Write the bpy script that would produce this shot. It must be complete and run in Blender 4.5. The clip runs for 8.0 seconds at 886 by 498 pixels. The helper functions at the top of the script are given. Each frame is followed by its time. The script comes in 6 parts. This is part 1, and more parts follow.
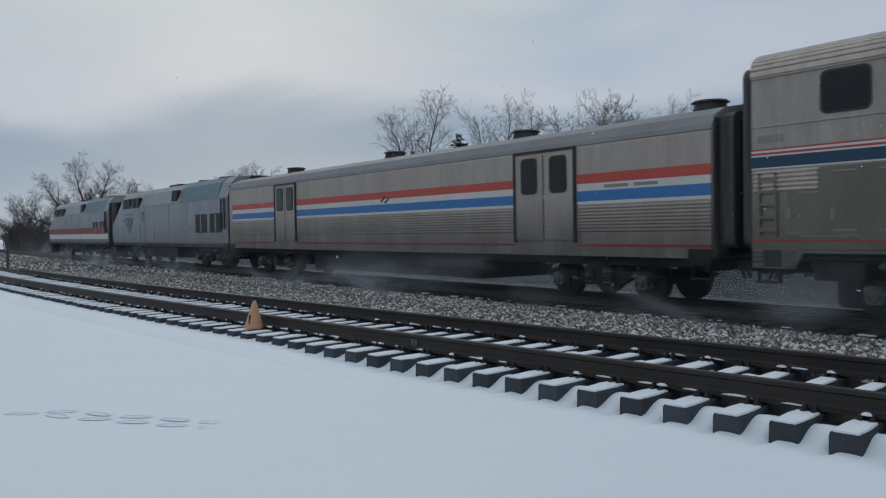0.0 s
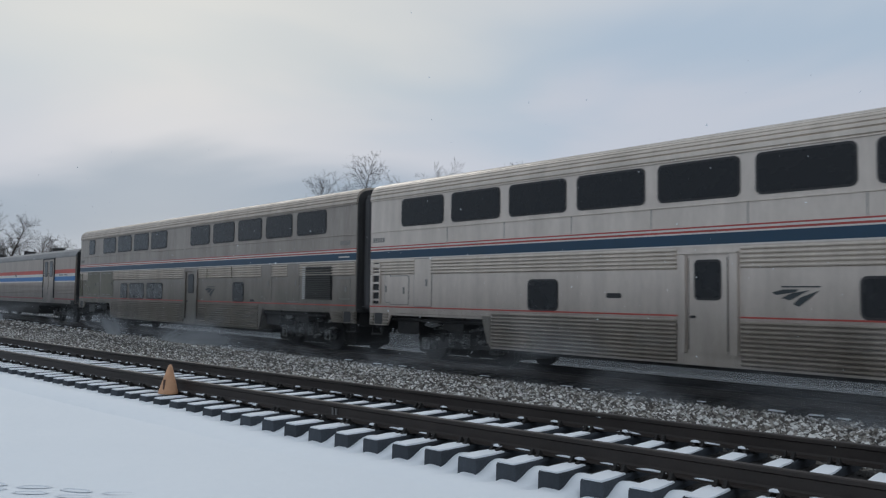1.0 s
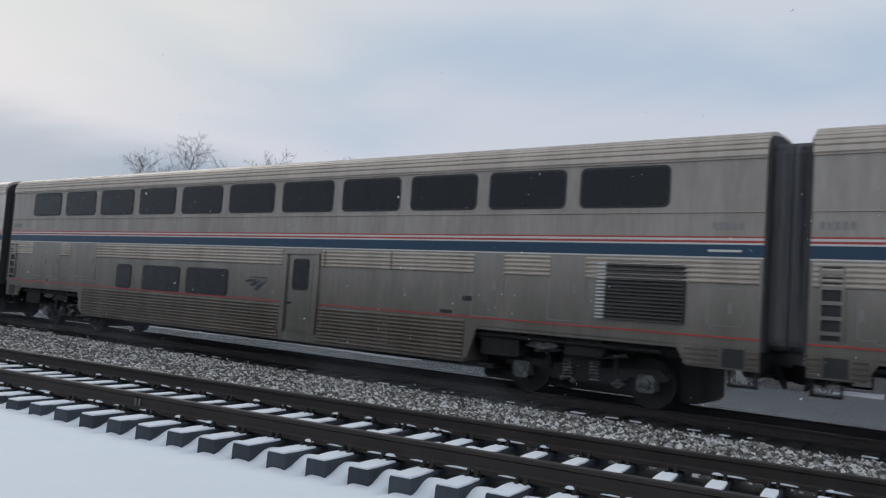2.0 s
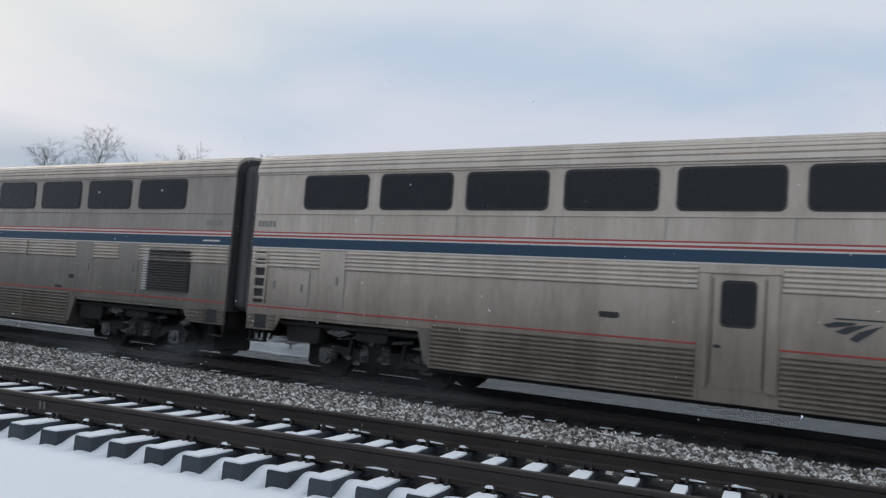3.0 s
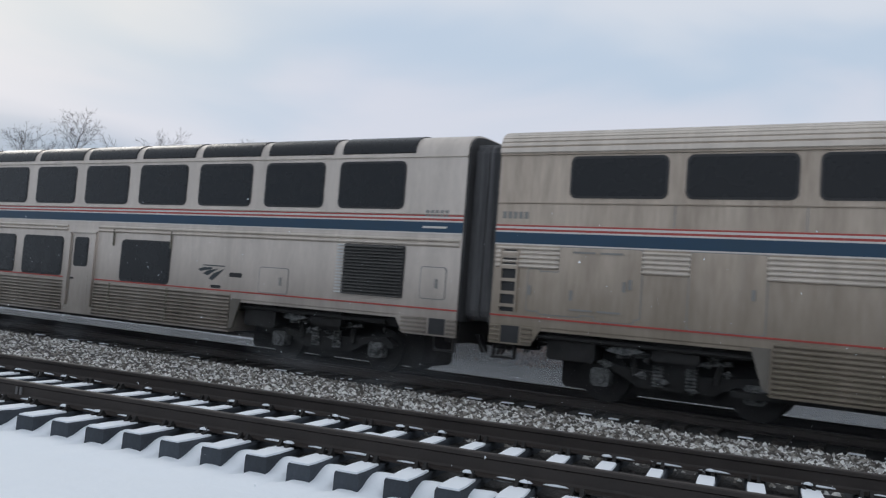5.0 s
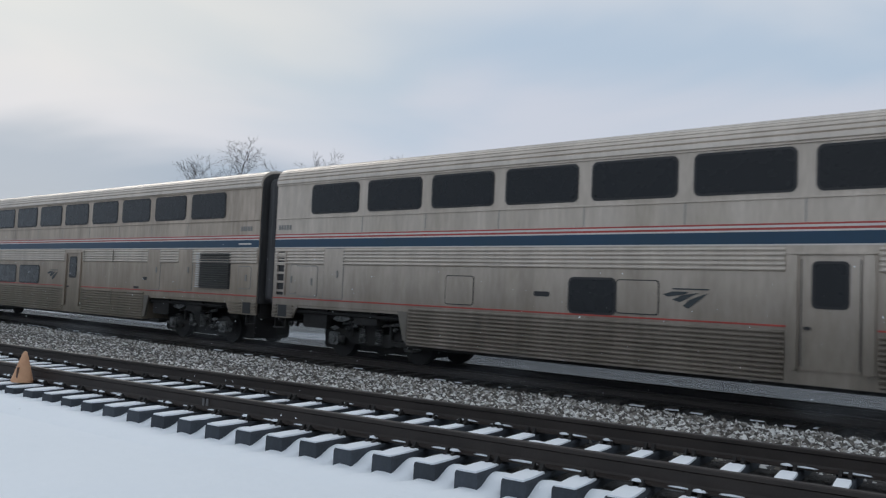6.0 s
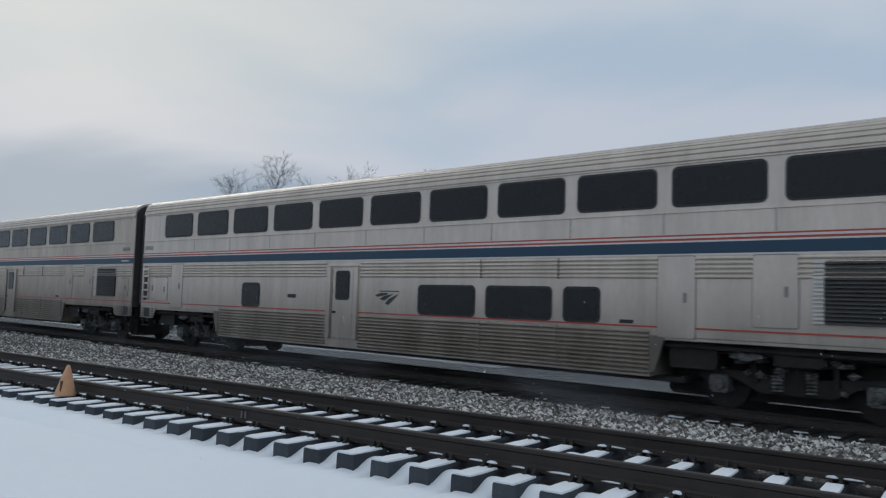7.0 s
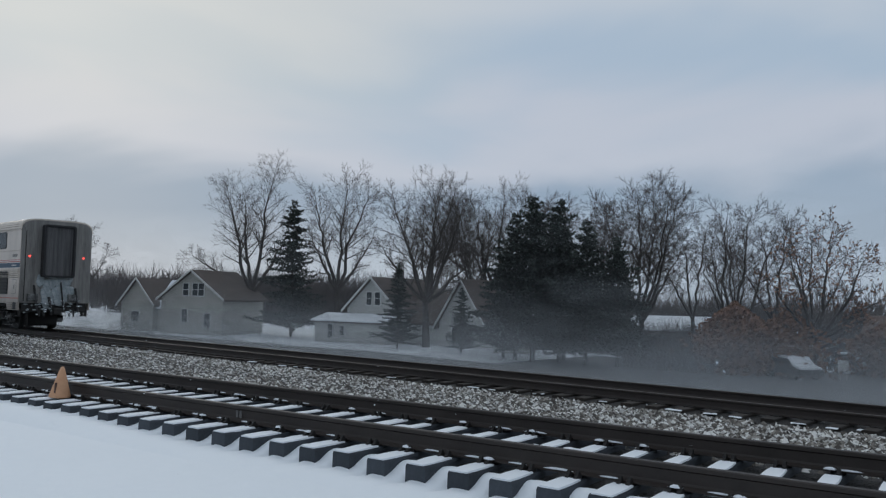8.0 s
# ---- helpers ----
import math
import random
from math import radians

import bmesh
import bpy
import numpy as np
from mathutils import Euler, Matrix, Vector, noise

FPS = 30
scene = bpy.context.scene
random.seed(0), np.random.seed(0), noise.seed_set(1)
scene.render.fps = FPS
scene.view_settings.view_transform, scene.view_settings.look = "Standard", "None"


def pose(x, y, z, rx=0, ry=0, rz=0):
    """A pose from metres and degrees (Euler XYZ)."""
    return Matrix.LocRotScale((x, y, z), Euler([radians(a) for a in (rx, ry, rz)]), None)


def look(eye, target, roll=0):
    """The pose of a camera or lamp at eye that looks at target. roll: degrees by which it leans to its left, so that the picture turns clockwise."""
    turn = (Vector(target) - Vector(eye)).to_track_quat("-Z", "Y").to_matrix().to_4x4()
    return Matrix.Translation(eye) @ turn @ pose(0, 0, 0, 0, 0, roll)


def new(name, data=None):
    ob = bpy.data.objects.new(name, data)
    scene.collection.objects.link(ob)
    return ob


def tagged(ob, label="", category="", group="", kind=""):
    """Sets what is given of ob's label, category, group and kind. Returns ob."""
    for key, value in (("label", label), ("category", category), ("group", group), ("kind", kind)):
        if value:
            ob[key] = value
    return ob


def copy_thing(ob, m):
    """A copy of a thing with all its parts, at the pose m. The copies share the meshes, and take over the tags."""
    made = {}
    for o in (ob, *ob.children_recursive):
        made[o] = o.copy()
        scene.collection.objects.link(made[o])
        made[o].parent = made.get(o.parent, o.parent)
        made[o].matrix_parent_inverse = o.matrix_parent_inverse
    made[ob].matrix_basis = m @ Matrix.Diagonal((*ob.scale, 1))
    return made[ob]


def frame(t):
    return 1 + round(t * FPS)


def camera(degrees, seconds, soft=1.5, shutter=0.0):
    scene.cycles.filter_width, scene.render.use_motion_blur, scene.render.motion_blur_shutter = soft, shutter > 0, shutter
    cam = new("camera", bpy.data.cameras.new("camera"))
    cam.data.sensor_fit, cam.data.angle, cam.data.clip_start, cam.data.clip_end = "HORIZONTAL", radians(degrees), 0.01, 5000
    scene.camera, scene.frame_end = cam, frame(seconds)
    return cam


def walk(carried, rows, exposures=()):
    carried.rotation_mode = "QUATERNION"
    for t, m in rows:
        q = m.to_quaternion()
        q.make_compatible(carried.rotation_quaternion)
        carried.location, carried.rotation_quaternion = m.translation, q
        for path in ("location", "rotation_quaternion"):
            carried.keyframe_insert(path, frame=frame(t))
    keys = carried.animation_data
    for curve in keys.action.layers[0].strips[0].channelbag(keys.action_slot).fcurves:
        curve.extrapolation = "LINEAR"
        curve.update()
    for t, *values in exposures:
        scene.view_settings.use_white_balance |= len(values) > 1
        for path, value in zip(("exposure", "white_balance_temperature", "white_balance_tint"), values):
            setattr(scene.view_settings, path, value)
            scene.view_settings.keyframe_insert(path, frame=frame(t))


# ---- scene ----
cam = camera(57.44, 8.0, soft=1.25, shutter=0.045)

# t, x, y, z, yaw, pitch, roll
PATH = [
    (0.0, -0.011, -4.706, 1.355, 54.01, -1.35, 0.89),
    (0.5, -0.001, -4.71, 1.383, 49.93, 1.66, 0.27),
    (1.0, 0.03, -4.707, 1.383, 48.84, 3.34, -0.75),
    (1.5, 0.014, -4.701, 1.376, 45.32, 3.77, -2.36),
    (1.7, 0.028, -4.677, 1.374, 41.22, 3.62, -3.18),
    (2.8, -0.01, -4.705, 1.385, 31.35, 4.02, -4.2),
    (3.0, -0.01, -4.711, 1.385, 30.52, 3.99, -4.22),
    (3.5, -0.001, -4.693, 1.355, 28.79, 2.81, -3.51),
    (4.0, 0.003, -4.704, 1.364, 28.8, 3.09, -3.99),
    (4.5, 0.016, -4.728, 1.366, 28.85, 3.48, -4.3),
    (5.0, 0.015, -4.711, 1.376, 29.22, 3.18, -4.39),
    (5.2, 0.012, -4.715, 1.375, 31.0, 3.12, -4.3),
    (6.3, -0.02, -4.775, 1.368, 41.2, 3.14, -2.0),
    (6.5, -0.023, -4.78, 1.367, 41.25, 3.14, -1.97),
    (7.0, -0.017, -4.763, 1.367, 42.4, 3.86, -1.92),
    (7.5, -0.015, -4.746, 1.386, 41.69, 3.08, -1.8),
    (8.0, -0.028, -4.713, 1.369, 42.21, 3.59, -1.14),
]
walk(cam, [(t, pose(x, y, z, 90 + p, r, w)) for t, x, y, z, w, p, r in PATH],
     exposures=[(0.0, -0.34, 6130, 6), (1.0, -0.20, 6270, 8), (1.7, -0.10, 6320, 10), (3.0, 0.07, 6390, 10), (5.0, 0.10, 6400, 10), (6.3, -0.12, 6270, 8), (8.0, -0.28, 6160, 7)])

# ---------------------------------------------------------------- world and sun
SUN_AZ, SUN_EL = 68.0, 16.0          # degrees left of +y, degrees up


def node(nt, kind, **values):
    n = nt.nodes.new(kind)
    for key, value in values.items():
        if key in n.inputs:
            n.inputs[key].default_value = value
    return n


def build_world():
    w = bpy.data.worlds.new("winter_sky")
    scene.world = w
    w.use_nodes = True
    nt = w.node_tree
    nt.nodes.clear()
    out = nt.nodes.new("ShaderNodeOutputWorld")
    bg = nt.nodes.new("ShaderNodeBackground")
    sky = nt.nodes.new("ShaderNodeTexSky")
    sky.sky_type, sky.sun_disc = "NISHITA", False
    sky.sun_elevation, sky.sun_rotation = radians(SUN_EL), radians(-SUN_AZ)
    sky.dust_density = 2.0
    tc = nt.nodes.new("ShaderNodeTexCoord")
    mp = nt.nodes.new("ShaderNodeMapping")
    mp.inputs["Rotation"].default_value = (0, 0, radians(20))
    mp.inputs["Scale"].default_value = (1.0, 1.0, 3.2)
    n1 = node(nt, "ShaderNodeTexNoise", Scale=2.1, Detail=4.0, Roughness=0.45, Distortion=0.4)
    n2 = node(nt, "ShaderNodeTexNoise", Scale=1.1, Detail=2.0, Roughness=0.4)
    sepz = nt.nodes.new("ShaderNodeSeparateXYZ")
    band = nt.nodes.new("ShaderNodeMath")
    band.operation = "MULTIPLY_ADD"
    band.inputs[1].default_value = 0.30
    ramp = nt.nodes.new("ShaderNodeValToRGB")
    ramp.color_ramp.interpolation = "EASE"
    el = ramp.color_ramp.elements
    el[0].position, el[0].color = 0.12, (0.50, 0.58, 0.69, 1)
    el[1].position, el[1].color = 0.80, (0.58, 0.63, 0.70, 1)
    for pos_, col_ in ((0.26, (0.33, 0.42, 0.54, 1)), (0.335, (0.62, 0.645, 0.725, 1)), (0.41, (0.49, 0.58, 0.695, 1)), (0.50, (0.63, 0.67, 0.735, 1)), (0.62, (0.52, 0.59, 0.69, 1))):
        e_ = el.new(pos_)
        e_.color = col_
    pale = nt.nodes.new("ShaderNodeMix")
    pale.data_type = "RGBA"
    pale.inputs[7].default_value = (0.66, 0.71, 0.78, 1)
    pr = nt.nodes.new("ShaderNodeMapRange")
    pr.inputs[1].default_value, pr.inputs[2].default_value = 0.40, 0.70
    pr.inputs[4].default_value = 0.72
    # broad warm brightness round the hidden sun
    sep = nt.nodes.new("ShaderNodeVectorMath")
    sep.operation = "DOT_PRODUCT"
    az, e = radians(SUN_AZ), radians(SUN_EL + 8)
    sep.inputs[1].default_value = (-math.sin(az) * math.cos(e), math.cos(az) * math.cos(e), math.sin(e))
    nrm = nt.nodes.new("ShaderNodeVectorMath")
    nrm.operation = "NORMALIZE"
    glow = node(nt, "ShaderNodeMapRange")
    glow.interpolation_type = "SMOOTHSTEP"
    glow.inputs["From Min"].default_value, glow.inputs["From Max"].default_value = 0.85, 1.0
    warm = nt.nodes.new("ShaderNodeMix")
    warm.data_type = "RGBA"
    warm.inputs[7].default_value = (0.86, 0.81, 0.70, 1)
    mul = nt.nodes.new("ShaderNodeMath")
    mul.operation = "MULTIPLY"
    mul.inputs[1].default_value = 0.44
    mix = nt.nodes.new("ShaderNodeMix")
    mix.data_type = "RGBA"
    mix.inputs[0].default_value = 0.97
    gain = nt.nodes.new("ShaderNodeVectorMath")
    gain.operation = "SCALE"
    gain.inputs[3].default_value = SKY_GAIN / 0.1
    link = nt.links.new
    link(tc.outputs["Generated"], mp.inputs["Vector"])
    link(mp.outputs[0], n1.inputs["Vector"])
    link(mp.outputs[0], n2.inputs["Vector"])
    link(tc.outputs["Generated"], sepz.inputs[0])
    link(n1.outputs[0], band.inputs[0])
    link(sepz.outputs[2], band.inputs[2])
    link(band.outputs[0], ramp.inputs[0])
    link(n2.outputs[0], pr.inputs[0])
    link(pr.outputs[0], pale.inputs[0])
    link(ramp.outputs[0], pale.inputs[6])
    link(tc.outputs["Generated"], nrm.inputs[0])
    link(nrm.outputs[0], sep.inputs[0])
    link(sep.outputs["Value"], glow.inputs[0])
    high = nt.nodes.new("ShaderNodeMapRange")
    high.interpolation_type = "SMOOTHSTEP"
    high.inputs[1].default_value, high.inputs[2].default_value = 0.12, 0.30
    upper = nt.nodes.new("ShaderNodeMath")
    upper.operation = "MULTIPLY"
    link(sepz.outputs[2], high.inputs[0])
    link(glow.outputs[0], upper.inputs[0])
    link(high.outputs[0], upper.inputs[1])
    link(upper.outputs[0], mul.inputs[0])
    link(mul.outputs[0], warm.inputs[0])
    link(pale.outputs[2], warm.inputs[6])
    link(warm.outputs[2], gain.inputs[0])
    link(sky.outputs[0], mix.inputs[6])
    link(gain.outputs[0], mix.inputs[7])
    link(mix.outputs[2], bg.inputs[0])
    bg.inputs[1].default_value = 0.1
    link(bg.outputs[0], out.inputs[0])


SKY_GAIN = 1.0
build_world()
sun = new("sun", bpy.data.lights.new("sun", "SUN"))
sun.data.energy, sun.data.angle, sun.data.color = 0.5, radians(25), (1.0, 0.95, 0.88)
sun.matrix_world = look((-math.sin(radians(SUN_AZ)) * 50, math.cos(radians(SUN_AZ)) * 50, math.tan(radians(SUN_EL + 12)) * 50), (0, 0, 0))


# ---------------------------------------------------------------- materials
def material(name, color, dark=None, rough=0.6, metal=0.0, scale=3.0, fine=60.0, bump=0.1, stretch=(1, 1, 1),
             spread=0.5, island=0.0, per_object=0.0, spec=0.5, depth=0.01, grime=None):
    """Two scales of noise between two colours, fine relief, optional chance by island or by object."""
    m = bpy.data.materials.new(name)
    m.use_nodes = True
    nt = m.node_tree
    b = nt.nodes["Principled BSDF"]
    link = nt.links.new
    dark = dark or tuple(c * 0.7 for c in color)
    tc = nt.nodes.new("ShaderNodeTexCoord")
    mp = nt.nodes.new("ShaderNodeMapping")
    mp.inputs["Scale"].default_value = stretch
    link(tc.outputs["Object"], mp.inputs[0])
    n1 = node(nt, "ShaderNodeTexNoise", Scale=scale, Detail=5.0, Roughness=0.6)
    n2 = node(nt, "ShaderNodeTexNoise", Scale=fine, Detail=3.0, Roughness=0.6)
    link(mp.outputs[0], n1.inputs[0])
    link(mp.outputs[0], n2.inputs[0])
    add = nt.nodes.new("ShaderNodeMix")
    add.inputs[0].default_value = 0.35
    link(n1.outputs[0], add.inputs[2])
    link(n2.outputs[0], add.inputs[3])
    rng = nt.nodes.new("ShaderNodeMapRange")
    rng.inputs[1].default_value, rng.inputs[2].default_value = 0.5 - spread / 2, 0.5 + spread / 2
    link(add.outputs[0], rng.inputs[0])
    mix = nt.nodes.new("ShaderNodeMix")
    mix.data_type = "RGBA"
    mix.inputs[6].default_value, mix.inputs[7].default_value = (*dark, 1), (*color, 1)
    link(rng.outputs[0], mix.inputs[0])
    last = mix.outputs[2]
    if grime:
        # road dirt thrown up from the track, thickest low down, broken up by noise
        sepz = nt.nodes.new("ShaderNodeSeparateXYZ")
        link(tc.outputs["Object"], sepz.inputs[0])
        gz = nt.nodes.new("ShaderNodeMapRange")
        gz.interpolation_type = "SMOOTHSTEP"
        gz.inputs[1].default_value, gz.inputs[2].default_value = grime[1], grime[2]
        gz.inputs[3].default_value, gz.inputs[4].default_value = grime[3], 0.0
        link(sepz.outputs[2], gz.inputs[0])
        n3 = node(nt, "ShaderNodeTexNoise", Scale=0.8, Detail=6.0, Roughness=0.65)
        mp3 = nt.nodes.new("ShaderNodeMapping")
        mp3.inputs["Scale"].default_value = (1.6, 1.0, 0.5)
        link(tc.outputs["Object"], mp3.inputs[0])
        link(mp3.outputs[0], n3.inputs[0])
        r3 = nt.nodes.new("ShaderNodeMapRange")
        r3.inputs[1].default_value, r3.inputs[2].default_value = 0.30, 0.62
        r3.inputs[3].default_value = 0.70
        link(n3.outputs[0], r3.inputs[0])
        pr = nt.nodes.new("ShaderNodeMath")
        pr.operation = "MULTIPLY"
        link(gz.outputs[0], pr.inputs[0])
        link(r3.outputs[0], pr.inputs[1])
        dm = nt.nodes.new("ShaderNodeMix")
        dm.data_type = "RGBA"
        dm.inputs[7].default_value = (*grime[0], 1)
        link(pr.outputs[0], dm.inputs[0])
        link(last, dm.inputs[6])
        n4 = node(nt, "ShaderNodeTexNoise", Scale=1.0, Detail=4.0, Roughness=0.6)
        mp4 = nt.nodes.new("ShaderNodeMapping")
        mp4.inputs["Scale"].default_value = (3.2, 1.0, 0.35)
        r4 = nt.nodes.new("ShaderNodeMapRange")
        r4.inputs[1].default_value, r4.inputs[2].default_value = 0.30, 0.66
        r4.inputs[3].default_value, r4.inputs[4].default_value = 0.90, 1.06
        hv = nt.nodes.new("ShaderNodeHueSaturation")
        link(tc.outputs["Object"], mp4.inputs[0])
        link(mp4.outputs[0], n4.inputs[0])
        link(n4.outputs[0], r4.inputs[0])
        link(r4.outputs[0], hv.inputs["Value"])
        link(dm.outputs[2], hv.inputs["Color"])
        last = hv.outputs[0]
    if island or per_object:
        hs = nt.nodes.new("ShaderNodeHueSaturation")
        r = nt.nodes.new("ShaderNodeMapRange")
        amount = island or per_object
        r.inputs[3].default_value, r.inputs[4].default_value = 1 - amount, 1 + amount
        src = nt.nodes.new("ShaderNodeNewGeometry" if island else "ShaderNodeObjectInfo")
        link(src.outputs["Random Per Island" if island else "Random"], r.inputs[0])
        link(r.outputs[0], hs.inputs["Value"])
        link(last, hs.inputs["Color"])
        last = hs.outputs[0]
    link(last, b.inputs["Base Color"])
    b.inputs["Roughness"].default_value, b.inputs["Metallic"].default_value = rough, metal
    b.inputs["Specular IOR Level"].default_value = spec
    if bump:
        bp = node(nt, "ShaderNodeBump", Strength=bump, Distance=depth)
        link(n2.outputs[0], bp.inputs["Height"])
        link(bp.outputs[0], b.inputs["Normal"])
    return m


def stone_material():
    """Angular ballast: each stone grey, brown or dusted with snow by chance."""
    m = bpy.data.materials.new("ballast_stone")
    m.use_nodes = True
    nt = m.node_tree
    b = nt.nodes["Principled BSDF"]
    geo = nt.nodes.new("ShaderNodeNewGeometry")
    ramp = nt.nodes.new("ShaderNodeValToRGB")
    ramp.color_ramp.interpolation = "CONSTANT"
    el = ramp.color_ramp.elements
    el[0].position, el[0].color = 0.0, (0.075, 0.066, 0.058, 1)
    el[1].position, el[1].color = 0.80, (0.75, 0.74, 0.71, 1)
    for p, c in ((0.20, (0.19, 0.174, 0.152, 1)), (0.36, (0.31, 0.29, 0.26, 1)), (0.50, (0.115, 0.104, 0.092, 1)), (0.62, (0.46, 0.45, 0.43, 1))):
        e = el.new(p)
        e.color = c
    nt.links.new(geo.outputs["Random Per Island"], ramp.inputs[0])
    nt.links.new(ramp.outputs[0], b.inputs["Base Color"])
    b.inputs["Roughness"].default_value = 0.85
    return m


def glass_material(name, color, rough=0.08):
    m = bpy.data.materials.new(name)
    m.use_nodes = True
    nt = m.node_tree
    b = nt.nodes["Principled BSDF"]
    b.inputs["Base Color"].default_value = (*color, 1)
    b.inputs["Roughness"].default_value = rough
    n = node(nt, "ShaderNodeTexNoise", Scale=3.0, Detail=2.0)
    tc = nt.nodes.new("ShaderNodeTexCoord")
    r = nt.nodes.new("ShaderNodeMapRange")
    r.inputs[3].default_value, r.inputs[4].default_value = rough, rough + 0.3
    nt.links.new(tc.outputs["Object"], n.inputs[0])
    nt.links.new(n.outputs[0], r.inputs[0])
    nt.links.new(r.outputs[0], b.inputs["Roughness"])
    b.inputs["Specular IOR Level"].default_value = 0.35
    return m


def lamp_material(name, color, strength):
    m = bpy.data.materials.new(name)
    m.use_nodes = True
    b = m.node_tree.nodes["Principled BSDF"]
    b.inputs["Base Color"].default_value = (*color, 1)
    b.inputs["Emission Color"].default_value = (*color, 1)
    b.inputs["Emission Strength"].default_value = strength
    return m


SNOW = material("snow", (0.84, 0.87, 0.90), (0.78, 0.82, 0.86), 0.75, scale=0.5, fine=7.0, bump=0.35, spread=0.7, depth=0.03)
SNOWCAP = material("snow_cap", (0.82, 0.85, 0.88), (0.74, 0.77, 0.81), 0.8, scale=4, fine=40, bump=0.2)
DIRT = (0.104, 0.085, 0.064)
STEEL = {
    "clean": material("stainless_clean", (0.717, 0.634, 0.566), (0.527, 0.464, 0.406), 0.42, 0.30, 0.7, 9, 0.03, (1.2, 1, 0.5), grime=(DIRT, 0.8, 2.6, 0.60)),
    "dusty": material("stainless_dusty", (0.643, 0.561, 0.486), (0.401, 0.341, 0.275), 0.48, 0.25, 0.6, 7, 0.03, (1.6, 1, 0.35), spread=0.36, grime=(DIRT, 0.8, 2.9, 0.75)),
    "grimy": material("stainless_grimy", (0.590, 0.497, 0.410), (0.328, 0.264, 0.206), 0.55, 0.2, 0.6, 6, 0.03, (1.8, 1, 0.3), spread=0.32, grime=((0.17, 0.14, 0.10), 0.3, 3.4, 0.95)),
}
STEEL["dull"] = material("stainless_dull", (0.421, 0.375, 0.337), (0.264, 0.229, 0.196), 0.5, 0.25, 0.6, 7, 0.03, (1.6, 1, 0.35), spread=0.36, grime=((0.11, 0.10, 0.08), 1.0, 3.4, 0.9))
BELLOWS = material("bellows_rubber", (0.125, 0.122, 0.125), (0.014, 0.014, 0.016), 0.7, scale=1.6, fine=14, bump=0.1, stretch=(5, 5, 0.16), spread=0.30)
LOUVRE_EDGE = material("louvre_slat", (0.085, 0.082, 0.078), (0.045, 0.043, 0.04), 0.5, 0.1, 2, 20, 0.02)
FLUTE = {
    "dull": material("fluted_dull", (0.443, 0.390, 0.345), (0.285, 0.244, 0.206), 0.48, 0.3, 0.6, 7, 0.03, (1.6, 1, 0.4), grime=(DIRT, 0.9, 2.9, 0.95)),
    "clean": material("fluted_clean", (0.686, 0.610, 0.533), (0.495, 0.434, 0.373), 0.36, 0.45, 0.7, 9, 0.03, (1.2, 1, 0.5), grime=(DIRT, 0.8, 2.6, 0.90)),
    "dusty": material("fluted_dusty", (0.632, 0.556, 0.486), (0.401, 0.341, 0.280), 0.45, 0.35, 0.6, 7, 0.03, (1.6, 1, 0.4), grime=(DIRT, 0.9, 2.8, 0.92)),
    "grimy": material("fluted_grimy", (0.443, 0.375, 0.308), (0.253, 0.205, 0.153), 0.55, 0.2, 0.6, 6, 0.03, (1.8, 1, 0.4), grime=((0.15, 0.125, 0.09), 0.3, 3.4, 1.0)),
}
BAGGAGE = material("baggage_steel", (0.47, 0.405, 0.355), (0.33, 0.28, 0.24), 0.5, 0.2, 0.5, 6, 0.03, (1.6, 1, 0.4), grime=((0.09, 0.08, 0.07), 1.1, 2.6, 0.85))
END_GREY = material("end_wall_grey", (0.27, 0.26, 0.245), (0.10, 0.097, 0.092), 0.6, 0.1, 1.6, 9, 0.05, (1, 3, 0.25), spread=0.34)
ROOF_GREY = material("roof_grey", (0.30, 0.30, 0.30), (0.20, 0.195, 0.19), 0.7, 0.0, 0.7, 8, 0.04)
RED = material("red_stripe", (0.50, 0.065, 0.05), (0.33, 0.055, 0.045), 0.5, scale=1.0, fine=14, bump=0.02)
SCARLET = material("scarlet_stripe", (0.60, 0.082, 0.052), (0.43, 0.066, 0.048), 0.5, scale=1.0, fine=14, bump=0.02)
WHITE = material("white_stripe", (0.74, 0.71, 0.67), (0.58, 0.55, 0.51), 0.5, scale=1.0, fine=14, bump=0.02)
NAVY = material("navy_stripe", (0.008, 0.050, 0.110), (0.013, 0.045, 0.078), 0.45, scale=1.0, fine=14, bump=0.02)
BLUE = material("blue_stripe", (0.045, 0.20, 0.50), (0.045, 0.165, 0.40), 0.5, scale=1.0, fine=14, bump=0.02)
MAROON = material("maroon_stripe", (0.26, 0.035, 0.035), (0.20, 0.04, 0.035), 0.55, scale=1.0, fine=14, bump=0.02)
BLACK = material("black_rubber", (0.070, 0.068, 0.068), (0.012, 0.012, 0.013), 0.75, scale=2.2, fine=16, bump=0.1, stretch=(2, 2, 0.22), spread=0.34)
GASKET = material("window_gasket", (0.03, 0.03, 0.032), None, 0.6, scale=4, fine=30, bump=0.02)
GLASS = glass_material("tinted_glass", (0.009, 0.010, 0.012), 0.12)
TRUCK = material("truck_steel", (0.024, 0.022, 0.021), (0.009, 0.0085, 0.0085), 0.75, 0.1, 4, 30, 0.15, spread=0.35)
TRUCK_PALE = material("snowy_casting", (0.20, 0.20, 0.20), (0.018, 0.021, 0.02), 0.8, 0.0, 6, 30, 0.15, spread=0.25)
LOGO = material("logo_grey", (0.045, 0.055, 0.06), None, 0.5, scale=3, fine=20, bump=0.0)
CHALK = material("rail_mark", (0.17, 0.165, 0.16), None, 0.7, scale=3, fine=20, bump=0.0)
